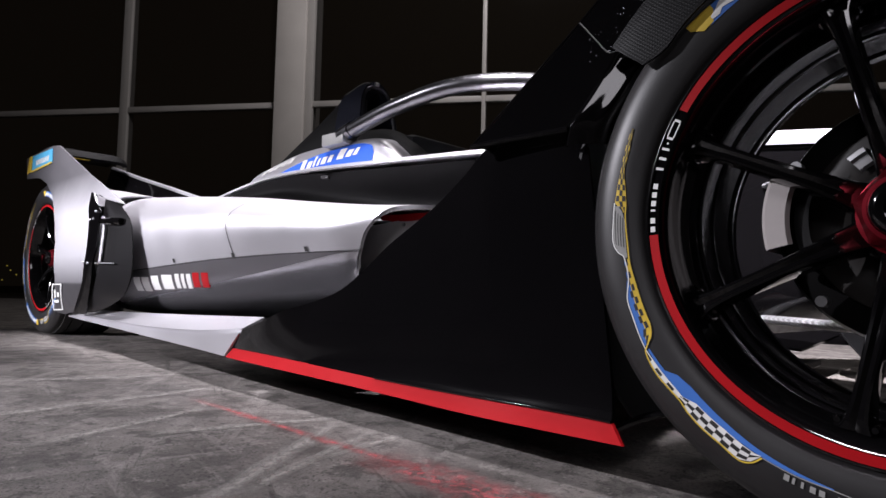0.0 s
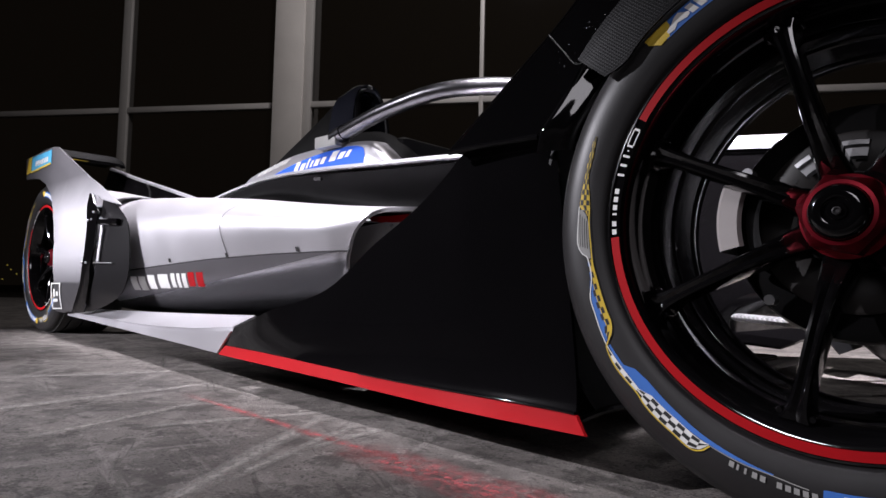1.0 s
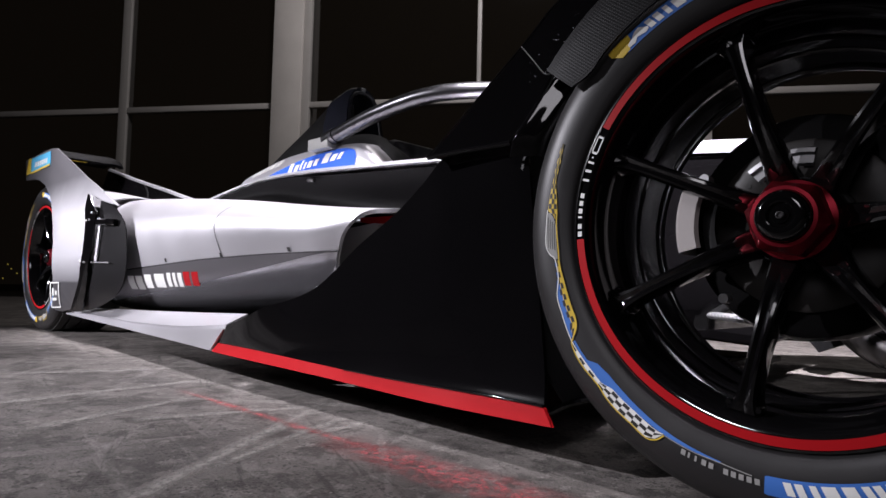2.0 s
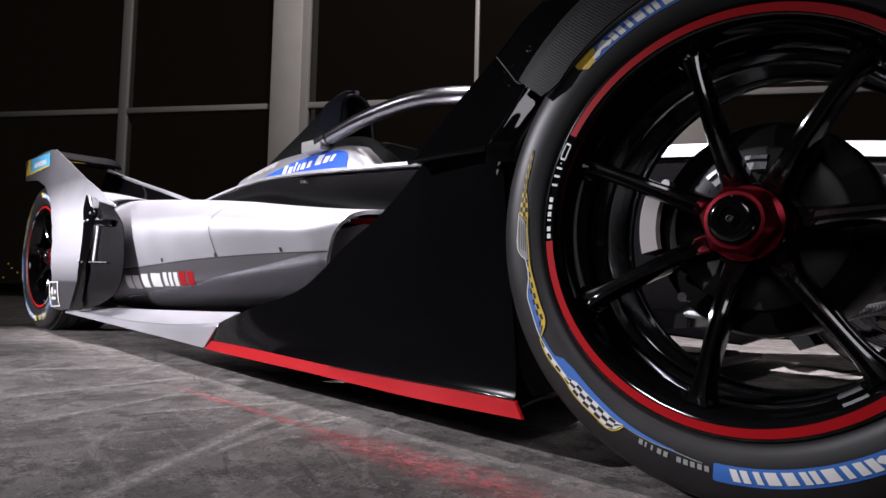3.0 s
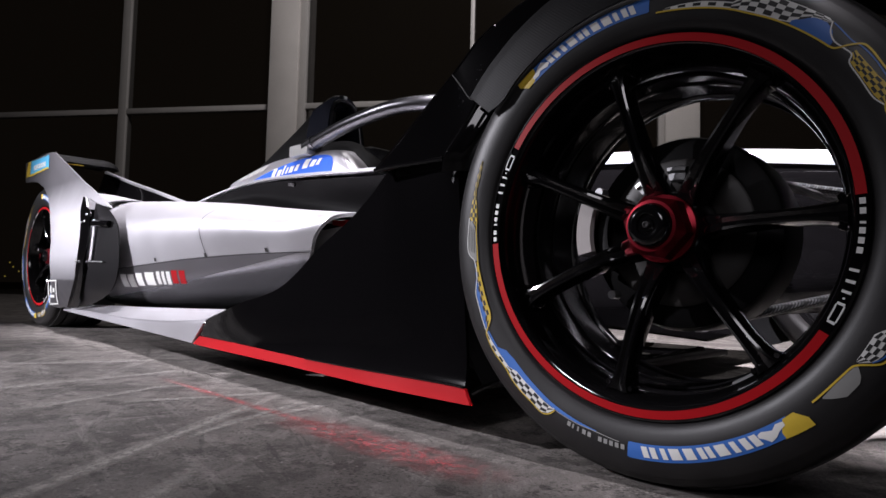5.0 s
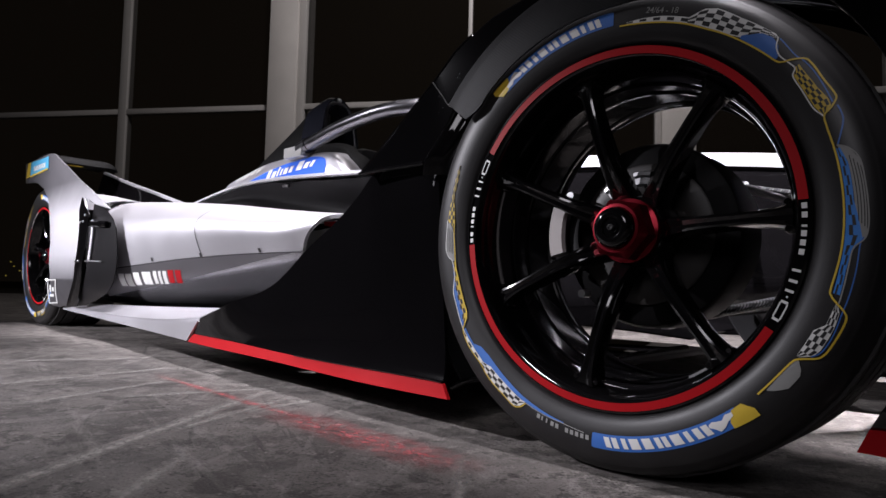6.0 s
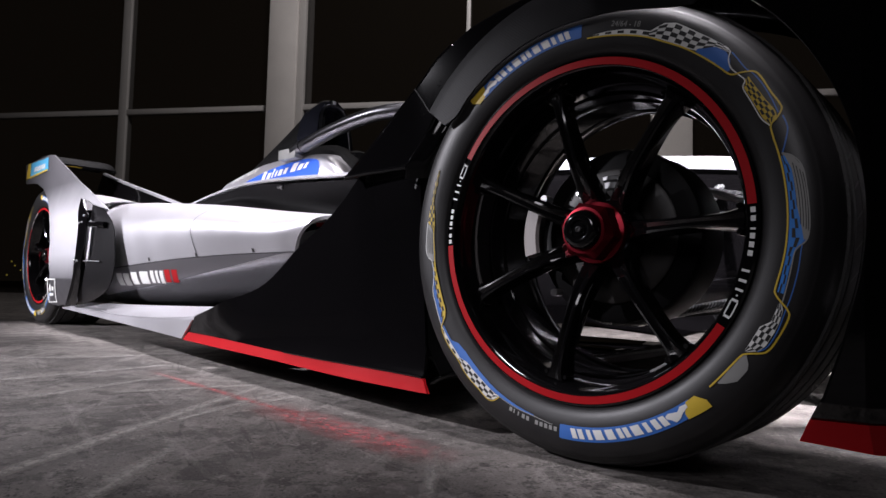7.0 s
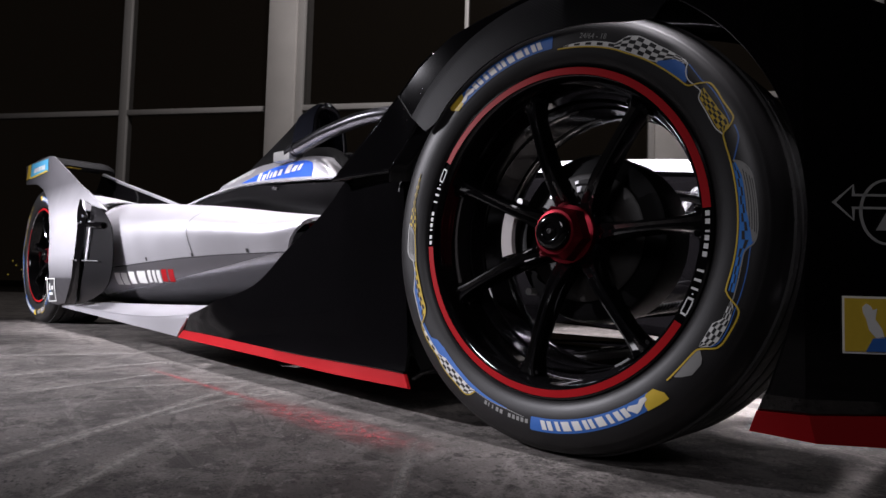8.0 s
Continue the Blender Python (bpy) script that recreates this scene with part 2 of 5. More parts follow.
def solid(p, thick):
    nu, nv = p.shape[:2]
    du, dv = np.gradient(p, axis=0), np.gradient(p, axis=1)
    n = np.cross(du, dv)
    n /= np.linalg.norm(n, axis=2, keepdims=True) + 1e-9
    q = p - n * thick
    loop = np.concatenate([p, q[:, ::-1]], axis=1)
    v, f = grid(loop, close_v=True)
    m = loop.shape[1]
    for base in (0, (nu - 1) * m):
        for j in range(nv - 1):
            quad = (base + j, base + j + 1, base + m - 2 - j, base + m - 1 - j)
            f.append(quad if base == 0 else quad[::-1])
    return v, f


def tube(path, radius, n=12, samples=None, flat=1.0):
    """A round bar along a path; flat squeezes it upright."""
    c = spline(path, samples or 4 * len(path))
    t = np.gradient(c, axis=0)
    t /= np.linalg.norm(t, axis=1, keepdims=True)
    side = np.cross(t, (0, 0, 1.0))
    side /= np.linalg.norm(side, axis=1, keepdims=True) + 1e-9
    up = np.cross(side, t)
    a = np.linspace(0, 2 * math.pi, n, endpoint=False)
    p = c[:, None] + radius * (np.cos(a)[None, :, None] * side[:, None] + flat * np.sin(a)[None, :, None] * up[:, None])
    v, f = grid(p, close_v=True)
    f += [tuple(range(n))[::-1], tuple(range(len(v) - n, len(v)))]
    return v, f


def lathe(profile, n=96, a0=0.0, a1=360.0):
    """Turns a profile of (y, r) round the y axis."""
    full = abs(a1 - a0) >= 360
    a = np.radians(np.linspace(a0, a1, n, endpoint=not full))
    pr = np.array(profile, float)
    p = np.stack([pr[None, :, 1] * np.cos(a)[:, None], np.broadcast_to(pr[:, 0], (n, len(pr))), pr[None, :, 1] * np.sin(a)[:, None]], -1)
    return grid(p, close_u=full)


def plate(outline, y0, y1, chamfer=0.002):
    """An upright plate: an outline in (x, z), between two values of y, with eased edges."""
    bm = bmesh.new()
    ring = [bm.verts.new((x, y0, z)) for x, z in outline]
    face = bm.faces.new(ring)
    up = bmesh.ops.extrude_face_region(bm, geom=[face])
    bmesh.ops.translate(bm, vec=(0, y1 - y0, 0), verts=[g for g in up["geom"] if isinstance(g, bmesh.types.BMVert)])
    bmesh.ops.recalc_face_normals(bm, faces=bm.faces)
    if chamfer:
        edges = [e for e in bm.edges if abs(e.verts[0].co.y - e.verts[1].co.y) < 1e-6]
        bmesh.ops.bevel(bm, geom=edges, offset=chamfer, segments=2, affect="EDGES", profile=0.5)
    return bm


def block(x0, x1, y0, y1, z0, z1, chamfer=0.003):
    bm = bmesh.new()
    bmesh.ops.create_cube(bm, size=1, matrix=Matrix.Translation(((x0 + x1) / 2, (y0 + y1) / 2, (z0 + z1) / 2)) @ Matrix.Diagonal((x1 - x0, y1 - y0, z1 - z0, 1)))
    if chamfer:
        bmesh.ops.bevel(bm, geom=bm.edges[:], offset=chamfer, segments=2, affect="EDGES", profile=0.5)
    return bm


def part(name, bm, material, parent=None, label="", smooth=True, at=None, sharp=35):
    """Links a bmesh, or vertices and faces, as one mesh object under a thing or a part."""
    me = bpy.data.meshes.new(name)
    if isinstance(bm, tuple):
        me.from_pydata(bm[0], [], bm[1])
        b2 = bmesh.new()
        b2.from_mesh(me)
        bmesh.ops.recalc_face_normals(b2, faces=b2.faces)
        b2.to_mesh(me)
        b2.free()
    else:
        bm.to_mesh(me)
        bm.free()
    me.materials.append(material)
    if smooth:
        me.polygons.foreach_set("use_smooth", [True] * len(me.polygons))
        me.set_sharp_from_angle(angle=radians(sharp))
    ob = new(name, me)
    if parent:
        ob.parent = parent
    if at:
        ob.matrix_basis = at
    if label:
        ob["label"] = label
    return ob


def thing(name, label, category, group="", kind="", at=None):
    ob = new(name)
    if at:
        ob.matrix_basis = at
    return tagged(ob, label, category, group, kind)


# ---- setting: floor, facade, outer shell ----
FLOOR = 0.0
bm = block(-14, 14, -12, 16, -0.2, FLOOR, 0)
tagged(part("floor", bm, CONCRETE, smooth=False), "worn grey concrete hall floor with pale scuffs", "floor", kind="structure")


def floor_mark(name, material, a, b, width, label):
    """A stripe on the floor from a to b, worn scuff and painted reflection alike; v runs to 1 in its middle."""
    a, b = Vector((*a, FLOOR + 0.0012)), Vector((*b, FLOOR + 0.0012))
    d = (b - a).normalized()
    s = Vector((-d.y, d.x, 0)) * width
    n = 24
    verts, faces, fade = [], [], []
    for i in range(n + 1):
        p = a.lerp(b, i / n)
        end = min(1.0, 4 * min(i, n - i) / n)
        for k, w in ((-1, 0), (0, end), (1, 0)):
            verts.append(p + s * k * (0.5 + 0.25 * noise.noise(p * 9 + Vector((k, 0, 0)))))
            fade.append(w)
        if i:
            for k in (0, 1):
                faces.append((3 * i - 3 + k, 3 * i + k, 3 * i + k + 1, 3 * i - 2 + k))
    ob = part(name, (verts, faces), material)
    uv = ob.data.uv_layers.new(name="mark_fade")
    for l in ob.data.loops:
        uv.data[l.index].uv = (0.5, fade[l.vertex_index])
    return tagged(ob, label, "floor mark", kind="structure")


# the edge stripe's red reflection, painted on the floor as two marks
floor_mark("red_reflection", RED_BOUNCE, (-1.20, -0.082), (-0.40, -0.108), 0.030, "red light reflected from the stripe, painted on the concrete floor")
floor_mark("red_reflection", RED_BOUNCE_WIDE, (-0.62, -0.105), (-0.10, -0.125), 0.115, "wider red light reflected from the stripe, painted on the concrete floor")
for a, b, w in (((-0.21, -0.90), (-0.89, 0.13), 0.046), ((-0.55, -0.37), (-0.72, 0.03), 0.032), ((-0.05, -0.75), (-0.45, -0.33), 0.045), ((-0.63, -0.20), (-0.66, 0.05), 0.032), ((-0.93, -0.30), (-0.82, 0.06), 0.040), ((-1.22, -0.50), (-1.285, 0.06), 0.05), ((-0.19, -0.06), (0.06, -0.35), 0.035), ((-0.95, -0.45), (-1.065, -0.10), 0.04), ((-1.9, -0.9), (-1.5, 0.1), 0.05), ((-2.6, -0.5), (-1.6, -0.25), 0.05)):
    floor_mark("scuff_line", PALE_SCUFF, a, b, w, "pale worn scuff line on the concrete floor")

# The window wall runs at an angle to the car.
WALL = Matrix.Translation((-4.47, 4.83, 0)) @ Matrix.Rotation(radians(32.8), 4, "Z")
TOP = 6.5


def window_wall():
    wall = tagged(new("wall_north"), "tall night window wall with grey steel frames", "window wall", kind="structure")
    wall.matrix_basis = WALL
    return wall


wall = window_wall()
MULLIONS = ((-9.3, -9.2, 0.04), (-6.92, -6.81, 0.04), (-4.67, -4.555, 0.04), (-2.165, -2.075, 0.06), (-0.033, 0.015, 0.04), (2.10, 2.166, 0.06), (4.457, 4.52, 0.04), (6.75, 6.85, 0.04), (9.1, 9.2, 0.04), (11.5, 11.6, 0.04))
for x0, x1, front in MULLIONS:
    part("mullion", block(x0, x1, -front, 0.09, 0, TOP, 0.006), FRAME, wall)
for x0, x1 in ((-2.545, -2.167), (2.168, 2.53)):
    part("column", block(x0, x1, -0.10, 0.45, 0, TOP, 0.012), COLUMN, wall, "fair-faced concrete column")
xs = sorted([m[:2] for m in MULLIONS] + list(((-2.545, -2.167), (2.168, 2.53))))
for (a0, a1), (b0, b1) in zip(xs, xs[1:]):
    if b0 - a1 > 0.1:
        for z0, z1 in ((2.392, 2.462), (4.6, 4.69)):
            part("transom", block(a1 - 0.004, b0 + 0.004, -0.035, 0.05, z0, z1, 0.006), FRAME, wall)
        for z0, z1 in ((0.01, 2.392), (2.462, 4.6), (4.69, TOP)):
            part("pane", block(a1 - 0.01, b0 + 0.01, 0.0, 0.012, z0 - 0.01, z1 + 0.01, 0), GLASS, wall, smooth=False)
tagged(part("ground", block(-60, 60, -60, 60, -0.6, -0.22, 0), OUTSIDE, smooth=False), "dark ground outside the hall at night", "ground", kind="structure")
corner_a, corner_b = WALL @ Vector((-9.3, 0, 0)), WALL @ Vector((11.6, 0, 0))
SHELL = [(corner_a.x, corner_a.y), (corner_b.x, corner_b.y), (14.0, corner_b.y), (14.0, -12.0), (corner_a.x, -12.0)]


def slab(outline, z0, z1):
    n = len(outline)
    v = [(x, y, z) for z in (z0, z1) for x, y in outline]
    return v, [tuple(range(n))[::-1], tuple(range(n, 2 * n))] + [(i, (i + 1) % n, n + (i + 1) % n, n + i) for i in range(n)]


tagged(part("ceiling", slab(SHELL, TOP, TOP + 0.2), PLASTER, smooth=False), "dark hall ceiling", "ceiling", kind="structure")
for name, (x0, y0), (x1, y1) in (("wall_east_return", SHELL[1], SHELL[2]), ("wall_east", SHELL[2], SHELL[3]), ("wall_south", SHELL[3], SHELL[4]), ("wall_west", SHELL[4], SHELL[0])):
    d = Vector((x1 - x0, y1 - y0, 0)).normalized()
    o = Vector((d.y, -d.x, 0)) * -0.2
    tagged(part(name, slab([(x0, y0), (x1, y1), (x1 + o.x, y1 + o.y), (x0 + o.x, y0 + o.y)], 0, TOP), PLASTER, smooth=False), "plain dark hall wall", "wall", kind="structure")

# ---- the racing car ----
CENTRE = 0.86   # the car's middle plane
HUB = 0.318     # height of the front axle
car = thing("race_car", "silver and black open-wheel electric racing car parked on the concrete floor", "racing car")


def interp_pairs(pairs):
    a = np.array(pairs, float)
    return lambda v: np.interp(v, a[:, 0], a[:, 1])


def wheel(name, at, radius, width, label):
    """A wheel about its own axis; its outer side faces -y."""
    k = (radius - 0.237) / (0.318 - 0.237)
    wall_r = [0.237 + (r - 0.237) * k for r in (0.237, 0.246, 0.262, 0.28, 0.295, 0.306, 0.3135, 0.318)]
    wall_y = [0.006, -0.003, -0.0085, -0.0095, -0.006, 0.002, 0.014, 0.036]
    curve = spline(list(zip(wall_y, wall_r)), 40)
    side = interp_pairs([(r, y) for y, r in curve])
    rim = part(name, lathe([(0.012, 0.2375), (0.004, 0.2405), (-0.001, 0.2395), (-0.002, 0.237), (0.0, 0.2365), (0.0, 0.2255), (0.003, 0.2225),
                            (0.016, 0.2195), (0.026, 0.2155), (0.034, 0.2120), (0.05, 0.2085), (0.11, 0.2055), (width - 0.07, 0.209), (width - 0.03, 0.219),
                            (width - 0.012, 0.232), (width - 0.008, 0.2375), (width - 0.02, 0.2380), (width - 0.04, 0.2225), (0.1, 0.2130), (0.05, 0.2180), (0.03, 0.2260), (0.012, 0.2375)], 128),
               RIM, car, label)
    rim.matrix_basis = at
    part("barrel", lathe([(0.070, 0.2064), (0.072, 0.2040), (0.11, 0.2030), (width - 0.075, 0.2050), (width - 0.062, 0.2020), (width - 0.056, 0.2030), (width - 0.05, 0.2110), (width - 0.022, 0.2235)], 128), BARREL, rim, "gloss black inner barrel")
    for depth in (0.100, 0.166):
        part("barrel_rib", lathe([(depth, 0.2042), (depth + 0.002, 0.2012), (depth + 0.006, 0.2008), (depth + 0.009, 0.2042)], 96), RIM, rim)
    # tyre: outer wall with two moulded ridges, crown with grooves, rounder inner shoulder, back along the bead
    prof = []
    for y, r in curve:
        ridge = sum(0.0007 * math.exp(-((r - c) / 0.0008) ** 2) for c in (0.2485, 0.2535)) + 0.0008 * math.exp(-((r - 0.237 - 0.0655 * k) / 0.0012) ** 2)
        prof.append((y - ridge, r))
    for u in (0.22, 0.40, 0.58, 0.76):
        y = width * u
        prof += [(y - 0.0040, radius + 0.0015), (y - 0.0030, radius - 0.004), (y + 0.0030, radius - 0.004), (y + 0.0040, radius + 0.0015)]
    prof += [(width - y - 0.034 * max(0.0, (r - 0.26) / 0.058), r) for y, r in curve[::-1]] + [(width - 0.02, 0.232), (0.02, 0.232), (0.006, 0.237)]
    part("tyre", lathe(prof, 160), RUBBER, rim, "black racing tyre with printed sidewall")
    # ribs of the crown between the grooves, scrubbed paler, with slanted slits
    edges = [0.030] + [width * u + s * 0.0044 for u in (0.22, 0.40, 0.58, 0.76) for s in (-1, 1)] + [width - 0.050]
    for y0, y1 in zip(edges[::2], edges[1::2]):
        part("tread_rib", lathe([(y0, radius - 0.002), (y0 + 0.0012, radius + 0.0020), (y1 - 0.0012, radius + 0.0020), (y1, radius - 0.002)], 160), TREAD, rim, "scrubbed tread rib")
    v, f = [], []
    for i in range(58):
        a = 2 * math.pi * i / 58
        for y0, y1, turn in ((0.020, 0.047, 0.020), (width * 0.24, width * 0.37, 0.045), (width * 0.61, width * 0.74, -0.045), (width - 0.085, width - 0.052, -0.02)):
            b0 = len(v)
            for y, da in ((y0, 0.0), (y0, 0.008), (y1, 0.008 + turn), (y1, turn)):
                r = radius + 0.0024 if y > 0.03 else float(np.interp(y, [0.014, 0.03], [0.3138, 0.3178])) - 0.318 + radius + 0.0006
                v.append((r * math.cos(a + da), y, r * math.sin(a + da)))
            f.append((b0, b0 + 1, b0 + 2, b0 + 3))
    tagged(part("tread_slit", (v, f), INK, rim, "slanted tread slits"), kind="stuff")

    def at_wall(a, r, lift):
        """A place on the outer wall: degrees, and millimetres from the axle on the front tyre."""
        r, a = 0.237 + (r / 1000 - 0.237) * k, radians(a)
        return (r * math.cos(a), float(side(r)) - lift, r * math.sin(a))

    def sampled(rows, step=1.0):
        rows = np.array(rows, float)
        out = []
        for p, q in zip(rows, rows[1:]):
            n = max(1, int(abs(q[0] - p[0]) / step))
            out += [p + (q - p) * i / n for i in range(n)]
        return np.array(out + [rows[-1]])

    def band(rows, lift):
        """A print between an inner and an outer edge: rows of angle, inner, outer."""
        return grid(np.array([[at_wall(a, lo + (hi - lo) * w, lift) for w in np.linspace(0, 1, 5)] for a, lo, hi in sampled(rows)]))

    def stroke(points, w, lift):
        """A printed line along rows of angle, radius."""
        c = spline(points, 5 * len(points))
        d = np.gradient(np.stack([c[:, 1] * np.cos(np.radians(c[:, 0])), c[:, 1] * np.sin(np.radians(c[:, 0]))], 1), axis=0)
        d /= np.linalg.norm(d, axis=1, keepdims=True) + 1e-9
        rows = []
        for (a, r), (dx, dy) in zip(c, d):
            row = []
            for s in (-0.5, 0.5):
                x, y = r * math.cos(radians(a)) - dy * w * s, r * math.sin(radians(a)) + dx * w * s
                row.append(at_wall(math.degrees(math.atan2(y, x)), math.hypot(x, y), lift))
            rows.append(row)
        return grid(np.array(rows))

    def checks(rows, na, nr, lift, inset=0.0, odd=1):
        """Every other cell of a band."""
        rows = np.array(rows, float)
        t = np.abs(rows[:, 0] - rows[0, 0]) / abs(rows[-1, 0] - rows[0, 0])
        v, f = [], []
        for i in range(na):
            for j in range(nr):
                if (i + j) % 2 == odd:
                    continue
                b0 = len(v)
                for s, w in ((i, j), (i + 1, j), (i + 1, j + 1), (i, j + 1)):
                    a, lo, hi = (np.interp(s / na, t, rows[:, q]) for q in range(3))
                    lo, hi = lo + inset * (hi - lo), hi - inset * (hi - lo)
                    v.append(at_wall(a, lo + (hi - lo) * w / nr, lift))
                f.append((b0, b0 + 1, b0 + 2, b0 + 3))
        return v, f

    def bar(a0, a1, r0, r1, skew, lift=0.0016):
        return grid(np.array([[at_wall(a + skew * w, r0 + (r1 - r0) * w, lift) for w in np.linspace(0, 1, 4)] for a in np.linspace(a0, a1, 5)]))

    for half in (0, 180):
        # red lip stripe, with lettering shapes between its ends
        part("lip_stripe", lathe([(-0.0012, 0.2262), (-0.0012, 0.2362)], 90, half - 31.5, half - 175.5), RED, rim)
        g = half + 149
        ring = [lathe([(-0.0012, 0.2266), (-0.0012, 0.2282)], 6, g + 2.9, g + 7.3), lathe([(-0.0012, 0.2342), (-0.0012, 0.2358)], 6, g + 2.9, g + 7.3),
                lathe([(-0.0012, 0.2274), (-0.0012, 0.2350)], 3, g + 2.2, g + 2.9), lathe([(-0.0012, 0.2274), (-0.0012, 0.2350)], 3, g + 7.3, g + 8.0)]
        part("ring_print", ([q for r in ring for q in r[0]], [tuple(k2 + sum(len(r2[0]) for r2 in ring[:n2]) for k2 in q) for n2, r in enumerate(ring) for q in r[1]]), WHITE, rim)
        part("dot_print", lathe([(-0.0012, 0.2302), (-0.0012, 0.2322)], 3, g + 8.9, g + 9.4), WHITE, rim)
        for da, wide in ((10.5, 0.7), (13.2, 0.8), (16.2, 0.7)):
            part("lettering_bar", lathe([(-0.0012, 0.2268), (-0.0012, 0.2356)], 6, g + da, g + da + wide), WHITE, rim)
        for i in range(6):
            a = g + 20.8 + i * 2.45
            part("lettering_bar", lathe([(-0.0012, 0.2290), (-0.0012, 0.2345)], 4, a, a + (1.55 if i != 3 else 0.6)), WHITE, rim)
        # name band with slanted blocks, pale crest and yellow tail
        z = half - 180
        part("name_band", band([(z + 88, 265.5, 282.5), (z + 88.6, 264.8, 283.4), (z + 128, 264.8, 283.4)], 0.0008), BLUE, rim, "blue printed name band")
        part("name_tail", band([(z + 125.5, 277, 284), (z + 127.2, 266, 284.6), (z + 130, 265.5, 285.5), (z + 132, 277, 286)], 0.0011), YELLOW, rim)
        part("name_crest", band([(z + 120.5, 270, 273), (z + 121.5, 268, 276), (z + 122.6, 269.5, 281), (z + 124, 271, 279), (z + 125.2, 267, 275), (z + 127, 268, 272)], 0.0015), WHITE, rim)
        for a0, a1, slot in ((91.5, 95.2, 1), (96.4, 97.7, 0), (98.6, 101.2, 0), (102.2, 104.6, 0), (105.7, 109.0, 1), (109.9, 112.5, 0), (113.6, 114.9, 0), (116.0, 120.0, 1)):
            w = a1 - a0
            for b0, b1 in ((a0, a0 + 0.42 * w), (a0 + 0.58 * w, a1)) if slot else ((a0, a1),):
                part("lettering_bar", bar(z + b0, z + b1, 267.6, 280.0, 0.9), WHITE, rim)
        if half == 0:
            # white checks that swell, blue field, yellow checks, blue checks beside ribs, white checks, grey tail
            thin = [(84, 263, 265.2), (79, 263, 268), (73.5, 263.5, 270.1), (66, 264, 271)]
            swell = [(66, 264, 271), (64.5, 264, 277.5), (63, 264, 284), (60, 264, 288), (53.5, 265, 286.5), (50.4, 268, 287.2), (48.8, 276, 287.5), (46.9, 282, 288), (44.5, 284, 289), (43.5, 286, 287.5)]
            part("check_field", band(thin + swell[1:], 0.0008), WHITE, rim, "white chequered print")
            part("check_print", checks(thin, 9, 1, 0.0012, 0.22), INK, rim)
            part("check_print", checks(swell, 11, 4, 0.0012, 0.06), INK, rim)
            part("print_field", band([(50.8, 266, 270), (48.8, 266.3, 277), (46.9, 266.8, 282.3), (44.3, 267.2, 284.4), (42, 267.8, 281), (40, 269, 272)], 0.0010), BLUE, rim)
            part("print_edge", stroke([(43.5, 287.8), (42.1, 279), (40, 274.3), (37.4, 275), (35.2, 275.6), (33.9, 269), (29.7, 267.3), (24.9, 267), (22, 272)], 1.4, 0.0013), WHITE, rim)
            part("line_print", stroke([(43, 287.5), (37.8, 284.5), (35.5, 286.3), (32, 286.8), (28, 285.8), (24, 284.6)], 1.3, 0.0011), BLUE, rim)
            yellow = [(35.4, 275, 281), (34, 270, 280.2), (31.8, 269, 280), (28.4, 268.3, 280.4), (25, 268.5, 283), (23.5, 270, 282), (22.4, 272, 275)]
            part("check_field", band(yellow, 0.0008), YELLOW, rim, "yellow chequered print")
            part("check_print", checks(yellow, 9, 4, 0.0012, 0.08), INK, rim)
            part("line_print", stroke([(23, 287), (21, 287), (19.4, 285.4), (17, 279.3), (14.9, 273.5)], 1.6, 0.0010), BLUE, rim)
            part("print_field", band([(14.9, 272, 273.5), (13.5, 275, 282), (10.8, 278, 288), (6, 278.4, 289), (1, 279, 290), (-2.8, 283, 290), (-5.3, 285.5, 288), (-6.2, 284, 285)], 0.0008), ASH, rim)
            for r in (281.0, 283.6, 286.2, 288.4):
                part("rib_print", stroke([(12 - (r - 281) * 0.35, r - 0.8), (6, r), (0, r + 0.7), (-3 + (287 - r) * 0.2, r + 1)], 0.8, 0.0011), INK, rim)
            part("print_edge", stroke([(14.9, 273), (13.5, 282), (10.8, 288.3), (6, 289.2), (1, 290), (-2.8, 290.3), (-5.3, 288), (-7.4, 279.6), (-10.8, 278.3), (-16.2, 279), (-18.9, 279.6), (-21, 279)], 1.3, 0.0013), ASH, rim)
            blue = [(14.2, 271, 274.5), (10.6, 271, 278), (2.5, 271, 278.2), (-1.5, 271, 282), (-5.4, 271, 286), (-8.4, 271, 278), (-12.2, 270.8, 276.8), (-17.4, 271.5, 278)]
            part("check_field", band(blue, 0.0009), SKY_BLUE, rim, "bright blue chequered print")
            part("check_print", checks(blue, 15, 2, 0.0012, 0.24), INK, rim)
            part("line_print", stroke([(-5, 287), (-6.7, 284.6), (-12, 285.2), (-17.8, 285.6), (-21, 285.5), (-25.6, 287), (-29.5, 286), (-31.5, 281)], 1.2, 0.0011), BLUE, rim)
            white = [(-19.4, 277, 279.4), (-21, 277, 283.5), (-24.2, 277, 285), (-26.3, 269.5, 285), (-29.5, 269.3, 284.4), (-31.2, 269.3, 282), (-33, 269.3, 272)]
            part("check_field", band(white, 0.0008), WHITE, rim, "white chequered print")
            part("check_print", checks(white, 9, 4, 0.0012, 0.05), INK, rim)
            part("print_field", band([(-33.6, 271.5, 274), (-35, 270.3, 281), (-36.2, 269.8, 284), (-39.7, 269.5, 284), (-42, 270.2, 277), (-43.2, 270.5, 272)], 0.0009), ASH, rim)
